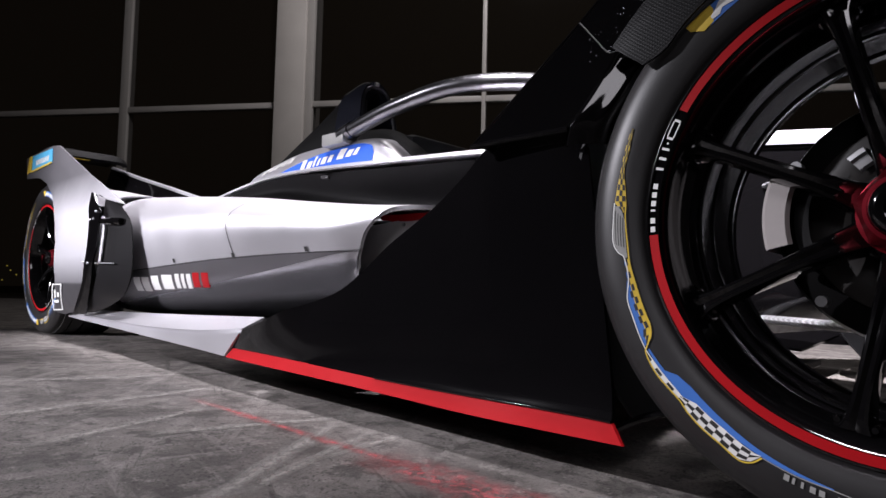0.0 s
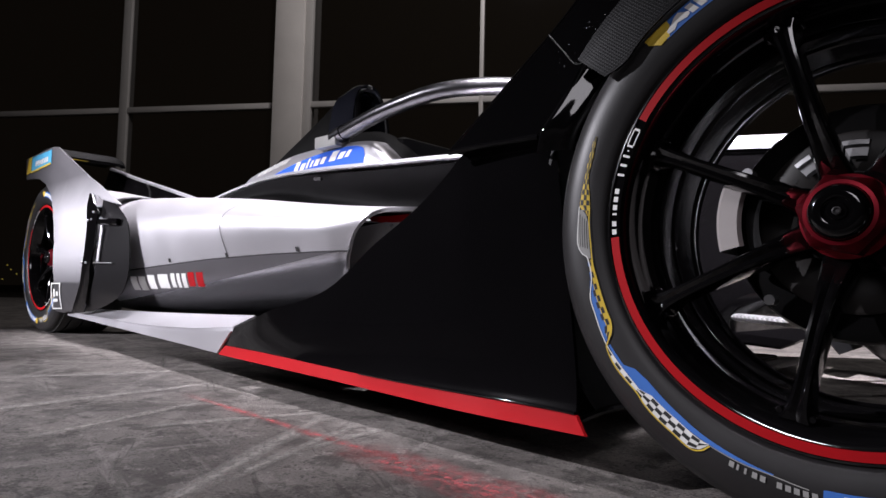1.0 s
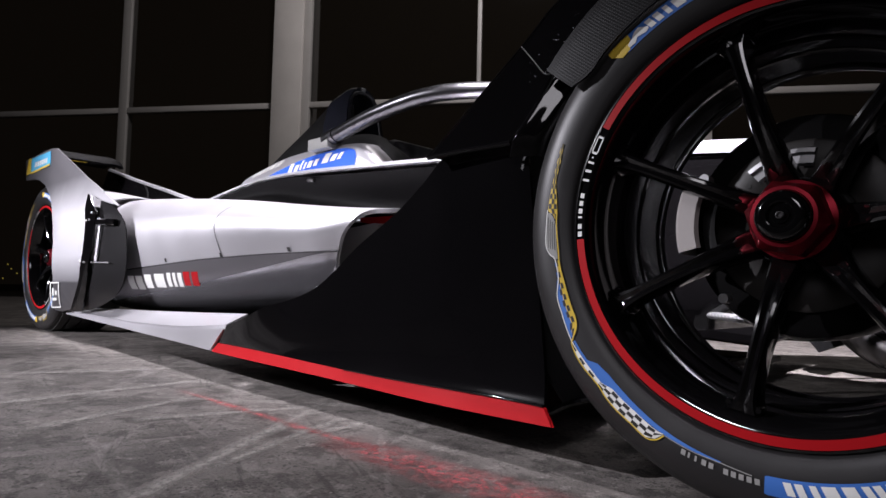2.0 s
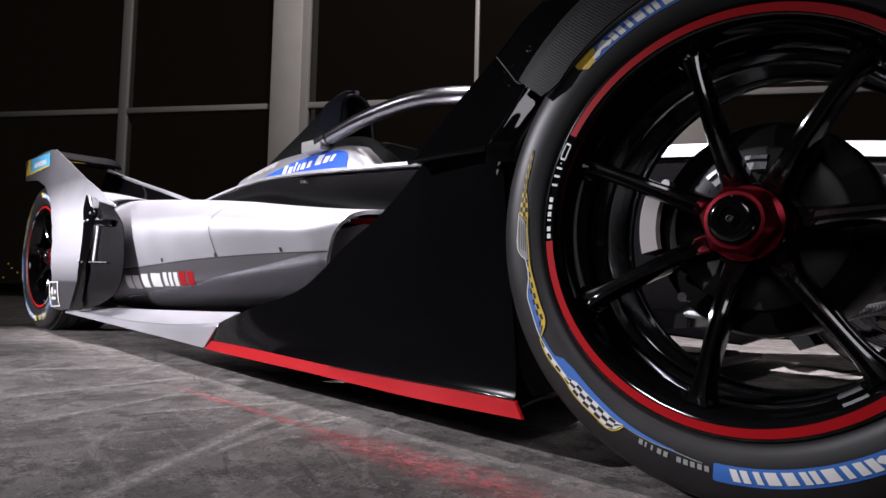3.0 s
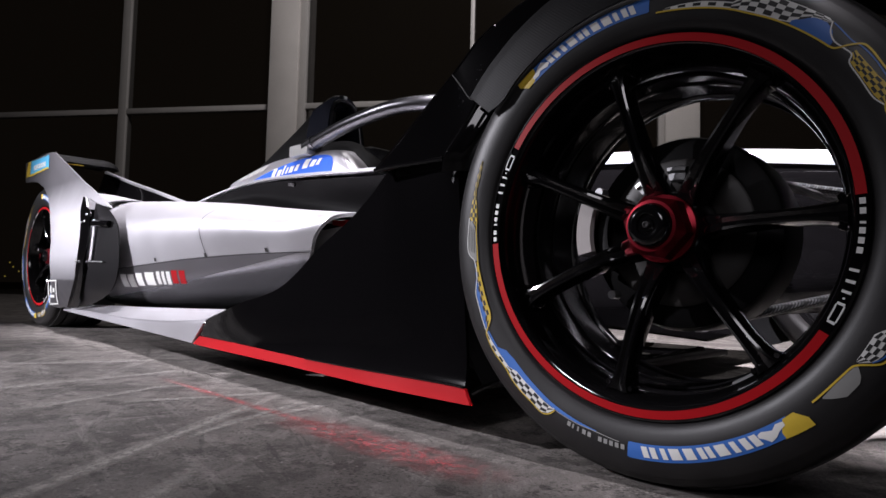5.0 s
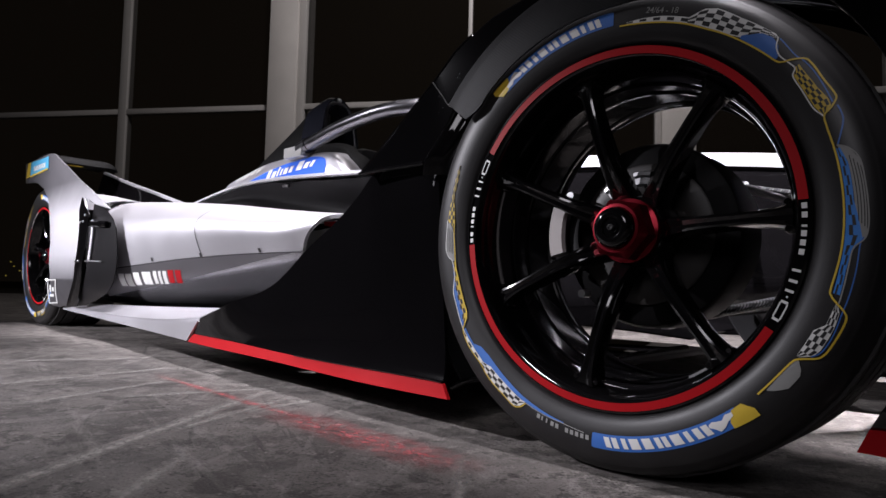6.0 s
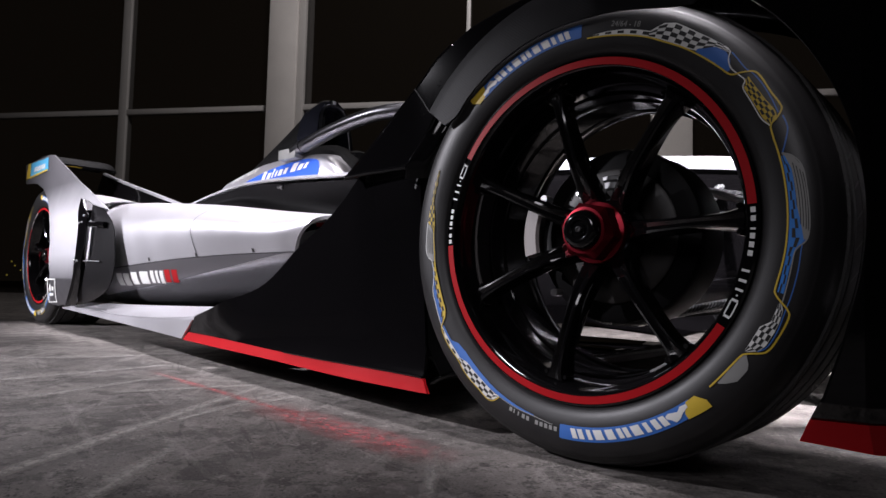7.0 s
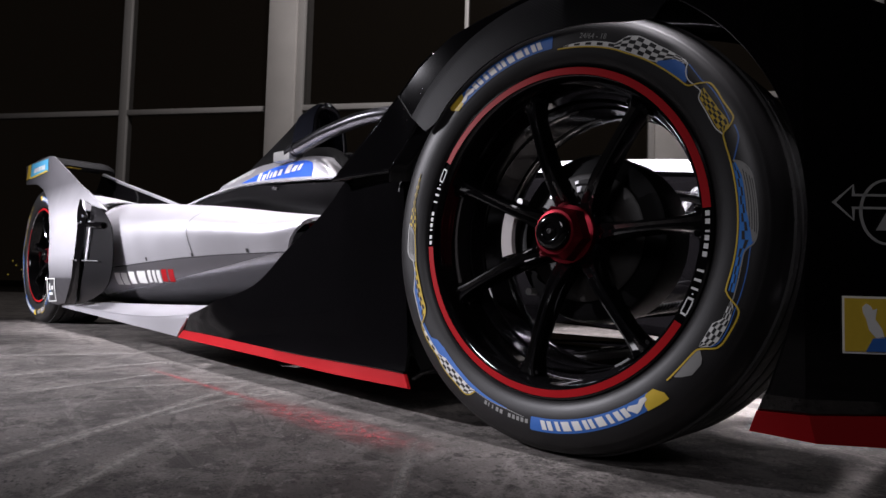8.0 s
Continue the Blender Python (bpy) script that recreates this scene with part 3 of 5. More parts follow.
            part("print_edge", stroke([(86, 262), (79, 262), (67, 263), (61, 262.6), (55, 264), (48.8, 265.2), (42.4, 267), (39.3, 268.5), (38.1, 273), (37.3, 279), (35.6, 288.3), (33.7, 290), (29.4, 289), (25.9, 290), (24.4, 289), (23, 281), (22, 272.4), (18.8, 270)], 1.9, 0.0015), YELLOW, rim, "thin yellow printed outline")
            part("print_edge", stroke([(18.8, 270), (8, 269.5), (-7, 269.6), (-16.2, 268.5), (-18.1, 271.5), (-19.3, 279), (-20.4, 287), (-22.1, 291), (-28, 290.4), (-30, 289), (-31.2, 285.7), (-33.3, 273.3), (-35, 269.4), (-40, 268), (-45.4, 268.3)], 1.9, 0.0015), YELLOW, rim, "thin yellow printed outline")
        else:
            # thin yellow checks, ribbed field, yellow run with a blue band, then blue and white checks
            yellow = [(157, 273.5, 276), (162, 270, 275.2), (167.5, 269.7, 274), (172, 264, 274.6), (175.6, 261.5, 275.3), (178, 262, 265)]
            part("check_field", band(yellow, 0.0008), YELLOW, rim, "thin yellow chequered print")
            part("check_print", checks(yellow, 15, 3, 0.0012, 0.06), INK, rim)
            part("print_field", band([(176.4, 268, 275.3), (180, 262.5, 275.8), (185.3, 262, 277), (188, 262, 271.6), (189.6, 262, 265)], 0.0008), ASH, rim)
            for r in (264.5, 267.5, 270.5, 273.5):
                part("rib_print", stroke([(179.5 - (r - 264) * 0.2, r), (183, r), (187 - (r - 264) * 0.1, r)], 0.9, 0.0011), INK, rim)
            part("print_field", band([(190.5, 265.2, 266.5), (194.8, 265.2, 266.8), (197, 265.2, 270), (200, 265.3, 272.6), (204.3, 265.5, 273.6), (208, 266, 275), (211.4, 272.5, 276)], 0.0008), BLUE, rim)
            run = [(190, 260.5, 264), (196.6, 259, 265), (202.2, 259.2, 266), (207.9, 259.4, 266.5), (210, 264.4, 271), (211.2, 270, 272.5)]
            part("check_field", band(run, 0.0010), YELLOW, rim, "yellow chequered print")
            part("check_print", checks([(a, lo + 2.2, hi + 2.2) for a, lo, hi in run], 13, 2, 0.0013, 0.0), INK, rim)
            part("print_field", band([(212.5, 272.5, 275), (218.5, 271, 275), (221, 262.5, 273.5), (225, 259.6, 273.4), (229, 259.8, 268), (236, 261, 267.4), (243, 263, 268), (250, 264, 267.4), (258.6, 265, 266.2)], 0.0009), BLUE, rim)
            thin = [(213, 276, 279), (217, 275.8, 280.5), (225, 273.8, 278)]
            swell = [(225, 273.8, 278), (228.4, 267.3, 280.7), (232.5, 267.3, 281.8), (236, 267, 281.6), (241.5, 268.5, 283), (243.5, 268.5, 277.8), (244.7, 267.5, 268.8)]
            part("check_field", band(thin + swell[1:], 0.0011), WHITE, rim, "white chequered print")
            part("check_print", checks(thin, 6, 1, 0.0014, 0.15), INK, rim)
            part("check_print", checks(swell, 10, 3, 0.0014, 0.06), INK, rim)
            part("print_edge", stroke([(175.6, 275.5), (180, 276), (185.3, 277), (188, 272), (189.6, 265.6), (194.8, 265), (199.8, 273), (204.3, 274), (211.5, 276.5), (216.3, 275.5), (222.6, 273.8), (225.6, 273.7)], 1.2, 0.0014), WHITE, rim)
            part("print_edge", stroke([(176, 261.5), (179.2, 261.5), (185.7, 260), (191.3, 260.3), (197, 258.9), (204.6, 259.1), (207.5, 259.5), (210, 264), (211.8, 273.8), (213.1, 278.6), (217.9, 281), (225, 278.4), (228.4, 281), (232.5, 282.2), (237.1, 282), (241.5, 283.6), (243.8, 278), (245, 268.6)], 1.5, 0.0016), YELLOW, rim, "thin yellow printed outline")
            part("line_print", stroke([(245, 268.4), (252, 267.8), (258.6, 266.4), (265.5, 268.4)], 0.9, 0.0012), ASH, rim)
            for i in range(11):
                if i != 5:
                    a = 249.8 + i * 1.62
                    part("lettering_bar", bar(a, a + (1.05 if i not in (1, 2) else 0.5), 270.2, 276.0, 0.15, 0.0012), ASH, rim)
    if radius < 0.33:
        font = bpy.data.curves.new("size_lettering", "FONT")
        font.body, font.size, font.align_x, font.extrude = "24/64 - 18", 0.0105, "CENTER", 0.0002
        font.materials.append(ASH)
        lettering = new("size_lettering", font)
        lettering.parent = rim
        lettering["label"] = "grey printed tyre size"
        a = radians(74)
        lettering.matrix_basis = Matrix.Translation((0.2735 * math.cos(a), -0.0108, 0.2735 * math.sin(a))) @ pose(0, 0, 0, 90, 16, 0)
    # seven spokes, with a hollow along the middle of each
    for i in range(7):
        a = radians(1.5 + i * 360 / 7)
        rows = []
        for r, w, y, d in ((0.036, 0.0160, 0.070, 0.036), (0.062, 0.0120, 0.050, 0.036), (0.100, 0.0090, 0.0325, 0.034), (0.150, 0.0078, 0.0245, 0.030), (0.182, 0.0082, 0.022, 0.028), (0.204, 0.0110, 0.0215, 0.030), (0.2145, 0.0160, 0.0215, 0.032)):
            sec = []
            for u, q in ((-1.30, d), (-1.12, 0.006), (-0.88, 0.0008), (-0.55, 0.0), (0, 0.0030), (0.55, 0.0), (0.88, 0.0008), (1.12, 0.006), (1.30, d)):
                s = u * w
                sec.append((r * math.cos(a) - s * math.sin(a), y + q, r * math.sin(a) + s * math.cos(a)))
            rows.append(sec)
        p = np.array(rows)
        p = np.array([spline(p[:, j], 20) for j in range(p.shape[1])]).transpose(1, 0, 2)
        part("spoke", grid(p, close_v=True), RIM, rim)
        for da, m in ((0.075, CHROME if i == 6 else RIM), (-0.075, RIM)):
            b0 = a + da
            c = np.array((0.209 * math.cos(b0), 0.034, 0.209 * math.sin(b0)))
            v, f = lathe([(-0.010, 0.0001), (-0.010, 0.0030), (-0.008, 0.0040), (0.006, 0.0042)], 12)
            part("rim_bolt", ([tuple(np.array(q) + c) for q in v], f), m, rim)
    # clip-on balance weight inside the rim
    part("balance_weight", lathe([(0.028, 0.2118), (0.028, 0.2092), (0.044, 0.2072), (0.044, 0.2098)], 14, -62, -50), STEEL, rim, "bare metal balance weight")
    part("hub_flange", lathe([(0.064, 0.0001), (0.064, 0.043), (0.070, 0.049), (0.088, 0.054), (0.13, 0.06)], 48), RIM, rim)
    # red centre nut with six flats, a chamfered front and a black cap
    pts = []
    for y, r, flat in ((0.066, 0.0445, 0), (0.056, 0.0445, 0), (0.054, 0.0410, 1), (0.032, 0.0405, 1), (0.026, 0.0365, 0.6), (0.0215, 0.0330, 0), (0.0210, 0.0290, 0), (0.030, 0.0285, 0)):
        ring = []
        for j in range(60):
            a = 2 * math.pi * j / 60
            c6 = math.cos(math.pi / 6) / math.cos((a + 0.2) % (math.pi / 3) - math.pi / 6)
            rr = r * (1 + flat * (c6 * 1.07 - 1))
            ring.append((rr * math.cos(a), y, rr * math.sin(a)))
        pts.append(ring)
    part("centre_nut", grid(np.array(pts), close_v=True), RED_METAL, rim, "red anodised centre-lock wheel nut", sharp=22)
    part("nut_cap", lathe([(0.036, 0.0284), (0.018, 0.0280), (0.0125, 0.0262), (0.0095, 0.0225), (0.0085, 0.0185), (0.0095, 0.0140), (0.0120, 0.0128), (0.0120, 0.0092), (0.0105, 0.0085), (0.0105, 0.0001)], 48), RIM, rim, "black dished nut cap")
    part("cap_pin", lathe([(0.0120, 0.0044), (0.0080, 0.0040), (0.0076, 0.0030), (0.0092, 0.0016), (0.0092, 0.0001)], 18), GREY, rim)
    return rim


def brake(at):
    """Brake drum, disc, caliper and upright behind a front wheel."""
    drum = part("brake_drum", lathe([(0.110, 0.03), (0.110, 0.120), (0.114, 0.130), (0.124, 0.134), (0.185, 0.134), (0.19, 0.128), (0.19, 0.05)], 72), DARK, car, "matt black brake drum")
    drum.matrix_basis = at
    part("disc_face", lathe([(0.1060, 0.055), (0.1040, 0.058), (0.1040, 0.098), (0.1060, 0.101)], 64), DISC, drum, "dull brown brake disc face")
    for i in range(18):
        a = 2 * math.pi * i / 18
        v, f = lathe([(0.1032, 0.0001), (0.1032, 0.0028)], 8)
        part("disc_hole", ([(q[0] + 0.078 * math.cos(a), q[1], q[2] + 0.078 * math.sin(a)) for q in v], f), INK, drum)
    part("caliper", lathe([(0.070, 0.108), (0.066, 0.112), (0.066, 0.132), (0.070, 0.136), (0.13, 0.136), (0.135, 0.132), (0.135, 0.108)], 18, 160, 194), CALIPER, drum, "pale grey brake caliper")
    part("caliper_bridge", lathe([(0.080, 0.092), (0.078, 0.100), (0.080, 0.106), (0.12, 0.106)], 14, 150, 210), SATIN, drum)
    for a0, a1 in ((80, 97), (119, 131)):
        part("pad_clip", lathe([(0.100, 0.068), (0.096, 0.071), (0.096, 0.080), (0.092, 0.083), (0.093, 0.088), (0.102, 0.091)], 8, a0, a1), STEEL, drum, "bare metal pad clip")
    for a in (150, 205, 228):
        c = np.array((0.118 * math.cos(radians(a)), 0.080, 0.118 * math.sin(radians(a))))
        v, f = lathe([(-0.008, 0.0001), (-0.008, 0.006), (0.01, 0.006)], 10)
        part("caliper_bolt", ([tuple(np.array(q) + c) for q in v], f), STEEL, drum)
    return drum


near = pose(0.002, 0, 0.3205, -1.2, 0, 0) @ Matrix.Scale(1.008, 4)
wheel("front_wheel", near, 0.318, 0.245, "front wheel with seven gloss black spokes and red lip stripe")
brake(near)
far = pose(0.002, 2 * CENTRE, 0.3205, -1.2, 0, 180) @ Matrix.Scale(1.008, 4)
wheel("front_wheel", far, 0.318, 0.245, "front wheel with seven gloss black spokes and red lip stripe")
brake(far)
wheel("rear_wheel", pose(-3.13, 0.15, 0.338, 0.6, 40, 0), 0.338, 0.29, "rear wheel with gloss black spokes and red lip stripe")
wheel("rear_wheel", pose(-3.13, 2 * CENTRE - 0.15, 0.338, 0.6, 0, 180), 0.338, 0.29, "rear wheel with gloss black spokes")

# wishbones, push rod and track rod on both sides
for s in (1, -1):
    m = lambda x, y, z: (x, y if s > 0 else 2 * CENTRE - y, z)
    for a, b, r in (((0.02, 0.20, 0.425), (-0.30, 0.665, 0.455), 0.012), ((0.02, 0.20, 0.405), (0.28, 0.675, 0.392), 0.013),
                    ((0.0, 0.20, 0.195), (-0.32, 0.69, 0.19), 0.013), ((0.0, 0.20, 0.190), (0.21, 0.62, 0.265), 0.013),
                    ((0.10, 0.20, 0.39), (0.13, 0.67, 0.40), 0.010), ((-0.01, 0.21, 0.21), (-0.04, 0.665, 0.47), 0.011)):
        a, b = Vector(m(*a)), Vector(m(*b))
        part("wishbone", tube([a.lerp(b, u) for u in (0, 0.33, 0.66, 1)], r, 12, 8, 0.6), CARBON_ROD, car, "carbon-fibre suspension arm")
    for x, z in ((0.0, 0.425), (0.0, 0.195)):
        v, f = lathe([(-0.012, 0.0001), (-0.012, 0.016), (0.012, 0.016), (0.012, 0.0001)], 14)
        c = np.array(m(x, 0.195, z))
        part("rod_end", ([tuple(np.array(q) + c) for q in v], f), STEEL, car)


def mirrored(vf):
    return [(x, 2 * CENTRE - y, z) for x, y, z in vf[0]], [q[::-1] for q in vf[1]]


def both(name, vf, material, label=""):
    near_one = part(name, vf, material, car, label)
    part(name, mirrored(vf), material, car, label)
    return near_one


# ---- chassis and nose ----
def hull(x, half, top, low, crown):
    """Half-round cross-section of the chassis at x."""
    return [(x, CENTRE + half * u, low + (top - low) * v + crown * w) for u, v, w in
            ((-0.86, 0, 0), (-0.98, 0.18, 0), (-1, 0.5, 0), (-1, 0.82, 0), (-0.93, 0.95, 0), (-0.7, 1, 0), (0, 1, 1), (0.7, 1, 0), (0.93, 0.95, 0), (1, 0.82, 0), (1, 0.5, 0), (0.98, 0.18, 0), (0.86, 0, 0))]


tub = [(-1.10, 0.30, 0.575, 0.10, 0.0), (-0.80, 0.26, 0.59, 0.12, 0.0), (-0.4, 0.215, 0.575, 0.15, 0.012), (0.0, 0.195, 0.533, 0.20, 0.015), (0.4, 0.165, 0.465, 0.24, 0.012), (0.75, 0.12, 0.37, 0.23, 0.01)]
part("chassis", sheet([hull(*s) for s in tub], 40, 60, 0.012), BLACK, car, "gloss black monocoque")
cap = []
for x, half, top, low, crown in tub:
    cap.append([(x, CENTRE + half * u * 1.012, top + dz + crown * w) for u, dz, w in ((-1.0, -0.030, 0), (-0.985, -0.008, 0), (-0.86, 0.004, 0), (-0.5, 0.006, 0.4), (0, 0.006, 1), (0.5, 0.006, 0.4), (0.86, 0.004, 0), (0.985, -0.008, 0), (1.0, -0.030, 0))])
part("nose_cover", sheet(cap, 40, 40, 0.004), SILVER, car, "satin silver nose cover")
part("front_floor", block(-1.0, -0.38, 0.50, 2 * CENTRE - 0.50, 0.052, 0.074, 0.008), BLACK, car, "gloss black floor under the nose")
part("floor_tray", block(-3.0, -0.35, 0.40, 2 * CENTRE - 0.40, 0.045, 0.062, 0.004), SATIN, car)
# front wing planes
for x0, z0, chord, lift in ((0.62, 0.13, 0.22, 0.02), (0.42, 0.175, 0.14, 0.05)):
    secs = []
    for y in np.linspace(0.03, 2 * CENTRE - 0.03, 9):
        secs.append([(x0 + chord * u, y, z0 + v * chord + (0.012 if abs(y - CENTRE) < 0.3 else 0)) for u, v in ((0.5, -0.02), (0.3, 0.05), (0.0, 0.06), (-0.3, 0.12 + lift), (-0.5, 0.2 + lift))])
    part("wing_plane", sheet(secs, 24, 14, 0.008), SILVER if x0 < 0.5 else BLACK, car)

# ---- side panel behind the front wheel: floor edge that rises into an upright vane ----
RIB = [((-1.258, 0.029, 0.071), (-1.234, 0.032, 0.093), (-1.182, 0.024, 0.137)),
       ((-1.160, 0.0245, 0.0693), (-1.145, 0.0285, 0.0922), (-1.099, 0.024, 0.161)),
       ((-1.060, 0.0195, 0.0680), (-1.050, 0.0235, 0.0913), (-1.026, 0.024, 0.184)),
       ((-0.940, 0.0143, 0.0665), (-0.940, 0.0185, 0.0890), (-0.921, 0.024, 0.205)),
       ((-0.860, 0.0103, 0.0655), (-0.860, 0.0147, 0.0870), (-0.844, 0.024, 0.228)),
       ((-0.790, 0.0070, 0.0647), (-0.790, 0.0115, 0.0855), (-0.781, 0.024, 0.262)),
       ((-0.720, 0.0040, 0.0632), (-0.720, 0.0078, 0.0840), (-0.712, 0.024, 0.308)),
       ((-0.600, -0.0015, 0.0606), (-0.605, 0.0020, 0.0832), (-0.610, 0.022, 0.362)),
       ((-0.530, -0.0050, 0.0592), (-0.533, -0.0010, 0.0832), (-0.545, 0.020, 0.405)),
       ((-0.460, -0.0085, 0.0588), (-0.463, -0.0040, 0.0835), (-0.480, 0.015, 0.450)),
       ((-0.380, -0.0120, 0.0590), (-0.386, -0.0080, 0.0840), (-0.405, 0.020, 0.462)),
       ((-0.300, -0.0155, 0.0597), (-0.315, -0.0110, 0.0838), (-0.360, 0.024, 0.460)),
       ((-0.261, -0.0170, 0.0600), (-0.277, -0.0130, 0.0830), (-0.338, 0.028, 0.458))]


def vane_row(top, hi):
    """From the stripe up to the vane's edge: flat at the tail, hollow above the stripe further forward."""
    top, hi = Vector(top) + Vector((0, 0.0015, 0)), Vector(hi)
    f = min(1.0, max(0.0, (top.x + 0.95) / 0.35))
    return [top, top.lerp(hi, 0.05) + Vector((0, 0.005 * f, 0)), top.lerp(hi, 0.14) + Vector((0, 0.0075 * f, 0)), top.lerp(hi, 0.35) + Vector((0, 0.006 * f, 0)), top.lerp(hi, 0.68) + Vector((0, 0.0025 * f, 0)), hi]


both("side_vane", sheet([vane_row(q[1], q[2]) for q in RIB], 80, 40, 0.006), BLACK, "gloss black upright vane on the floor edge")
STRIPE = [(lo, tuple((u * 0.7 + v * 0.3) for u, v in zip(lo, top)), tuple((u * 0.3 + v * 0.7) for u, v in zip(lo, top)), top) for lo, top, _ in RIB]
part("edge_stripe", sheet(STRIPE, 80, 6, 0.007), RED, car, "red stripe along the floor edge")
both("wheel_liner", sheet([[(0.352 * math.cos(radians(a)), 0.022, HUB + 0.352 * math.sin(radians(a))), (0.356 * math.cos(radians(a)), 0.12, HUB + 0.356 * math.sin(radians(a))), (0.366 * math.cos(radians(a)), 0.30, HUB + 0.366 * math.sin(radians(a)))] for a in np.linspace(138, 222, 10)], 24, 8, 0.004), SATIN, "matt black liner behind the front tyre")
part("vane_foot", tube([(q[1][0], q[1][1] - 0.0005, q[1][2] + 0.0015) for q in RIB[6:]], 0.0022, 12, 60), BLACK, car, "gloss black rolled foot of the vane")
# bracket from the stripe's end to the brake duct
part("bracket", tube([(-0.285, 0.02, 0.072), (-0.255, 0.03, 0.088), (-0.215, 0.06, 0.098), (-0.16, 0.12, 0.10)], 0.009, 10, 16, 0.5), BLACK, car)

# ---- wheel fairing: rear fin, arch and front plate ----
def arc(r, a0, a1, n):
    return [(r * math.cos(radians(a)), HUB + r * math.sin(radians(a))) for a in np.linspace(a0, a1, n)]


outer = [(0.276, 0.077), (0.45, 0.071), (0.62, 0.073), (0.80, 0.14), (0.84, 0.26), (0.78, 0.36), (0.62, 0.45), (0.42, 0.545), (0.26, 0.625), (0.12, 0.679), (0.035, 0.697)]
inner = arc(0.347, 84, 60, 8) + arc(0.347, 56, -14, 36) + [(0.325, 0.189), (0.3075, 0.133), (0.292, 0.1065)]
turn_y = lambda x: 0.8 * max(0.0, x - 0.345)


def bent(bm, side=1):
    """Bends the plate inwards ahead of the wheel."""
    bmesh.ops.triangulate(bm, faces=[f for f in bm.faces if len(f.verts) > 4])
    bmesh.ops.bisect_plane(bm, geom=bm.verts[:] + bm.edges[:] + bm.faces[:], plane_co=(0.345, 0, 0), plane_no=(1, 0, 0))
    bmesh.ops.bisect_plane(bm, geom=bm.verts[:] + bm.edges[:] + bm.faces[:], plane_co=(0, 0, 0.128), plane_no=(0, 0, 1))
    for v in bm.verts:
        v.co.y += side * (turn_y(v.co.x) + 0.8 * max(0.0, 0.128 - v.co.z))
    return bm


front_plate = part("front_plate", bent(plate(outer + inner, -0.024, -0.012, 0.003)), BLACK, car, "gloss black front wing end plate with wheel cut-out", smooth=False)
part("front_plate", bent(plate(outer + inner, 2 * CENTRE + 0.012, 2 * CENTRE + 0.024, 0.003), -1), BLACK, car, "gloss black front wing end plate", smooth=False)
part("plate_stripe", bent(plate([(0.2775, 0.0785), (0.45, 0.073), (0.62, 0.075), (0.62, 0.120), (0.45, 0.114), (0.2925, 0.1065)], -0.0262, -0.0242, 0.0)), RED, front_plate, "red stripe along the plate's foot", smooth=False)
for name, corners, lift, m in (("sticker_border", (0.3745, 0.437, 0.177, 0.2365), 0.0, WHITE), ("sticker", (0.3765, 0.435, 0.1793, 0.2342), 0.0012, YELLOW)):
    x0, x1, z0, z1 = corners
    part(name, bent(plate([(x0, z0), (x1, z0), (x1, z1), (x0, z1)], -0.0262 - lift, -0.0252 - lift, 0.0)), m, front_plate, "yellow square sticker" if lift else "", smooth=False)
part("sticker_mark", bent(plate([(0.3905, 0.2255), (0.3935, 0.2290), (0.3970, 0.2265), (0.3985, 0.2225), (0.4020, 0.2240), (0.4005, 0.2130), (0.4060, 0.2020), (0.4075, 0.1935), (0.4010, 0.1935), (0.3955, 0.2020), (0.3935, 0.2130), (0.3910, 0.2200)], -0.0290, -0.0278, 0.0)), WHITE, front_plate, smooth=False)
part("sticker_mark", bent(plate([(0.393, 0.1795), (0.3985, 0.193), (0.406, 0.195), (0.4345, 0.195), (0.4345, 0.1795)], -0.0290, -0.0278, 0.0)), BLUE, front_plate, smooth=False)


def outline_bar(points, w):
    """Thin closed frame along a polygon in (x, z), on the bent plate."""
    v, f = [], []
    n = len(points)
    for i in range(n):
        p = np.array(points[i])
        a, b = p - np.array(points[i - 1]), np.array(points[(i + 1) % n]) - p
        na, nb = np.array((-a[1], a[0])) / np.linalg.norm(a), np.array((-b[1], b[0])) / np.linalg.norm(b)
        m = na + nb
        m /= max(0.5, np.dot(m, na))
        for k in (-0.5, 0.5):
            q = p + m * w * k
            v.append((q[0], -0.0262 + turn_y(q[0]), q[1]))
    return v, [(2 * i, 2 * ((i + 1) % n), 2 * ((i + 1) % n) + 1, 2 * i + 1) for i in range(n)]


part("arrow_badge", outline_bar([(0.3690, 0.3347), (0.3842, 0.3530), (0.3842, 0.3425), (0.4368, 0.3425), (0.4368, 0.3530), (0.4520, 0.3347), (0.4368, 0.3165), (0.4368, 0.3290), (0.3842, 0.3290), (0.3842, 0.3165)], 0.0026), ASH, front_plate, "grey outlined double arrow badge")
part("ring_badge", outline_bar([(0.4105 + 0.0205 * math.cos(a), 0.325 + 0.0335 * math.sin(a)) for a in np.linspace(0, 2 * math.pi, 40, endpoint=False)], 0.0026), ASH, front_plate)
part("triangle_badge", bent(plate([(0.4015, 0.3056), (0.4195, 0.3056), (0.4105, 0.3260)], -0.0272, -0.0262, 0.0)), ASH, front_plate, smooth=False)


def bowed(outline, y_of, thick):
    """A plate whose outline is in (x, z), bent to y_of(x, z)."""
    bm = plate(outline, 0.0, thick, 0.0035)
    bmesh.ops.triangulate(bm, faces=[f for f in bm.faces if len(f.verts) > 4])
    bmesh.ops.subdivide_edges(bm, edges=bm.edges[:], cuts=2, use_grid_fill=True)
    for v in bm.verts:
        v.co.y += y_of(v.co.x, v.co.z)
    return bm


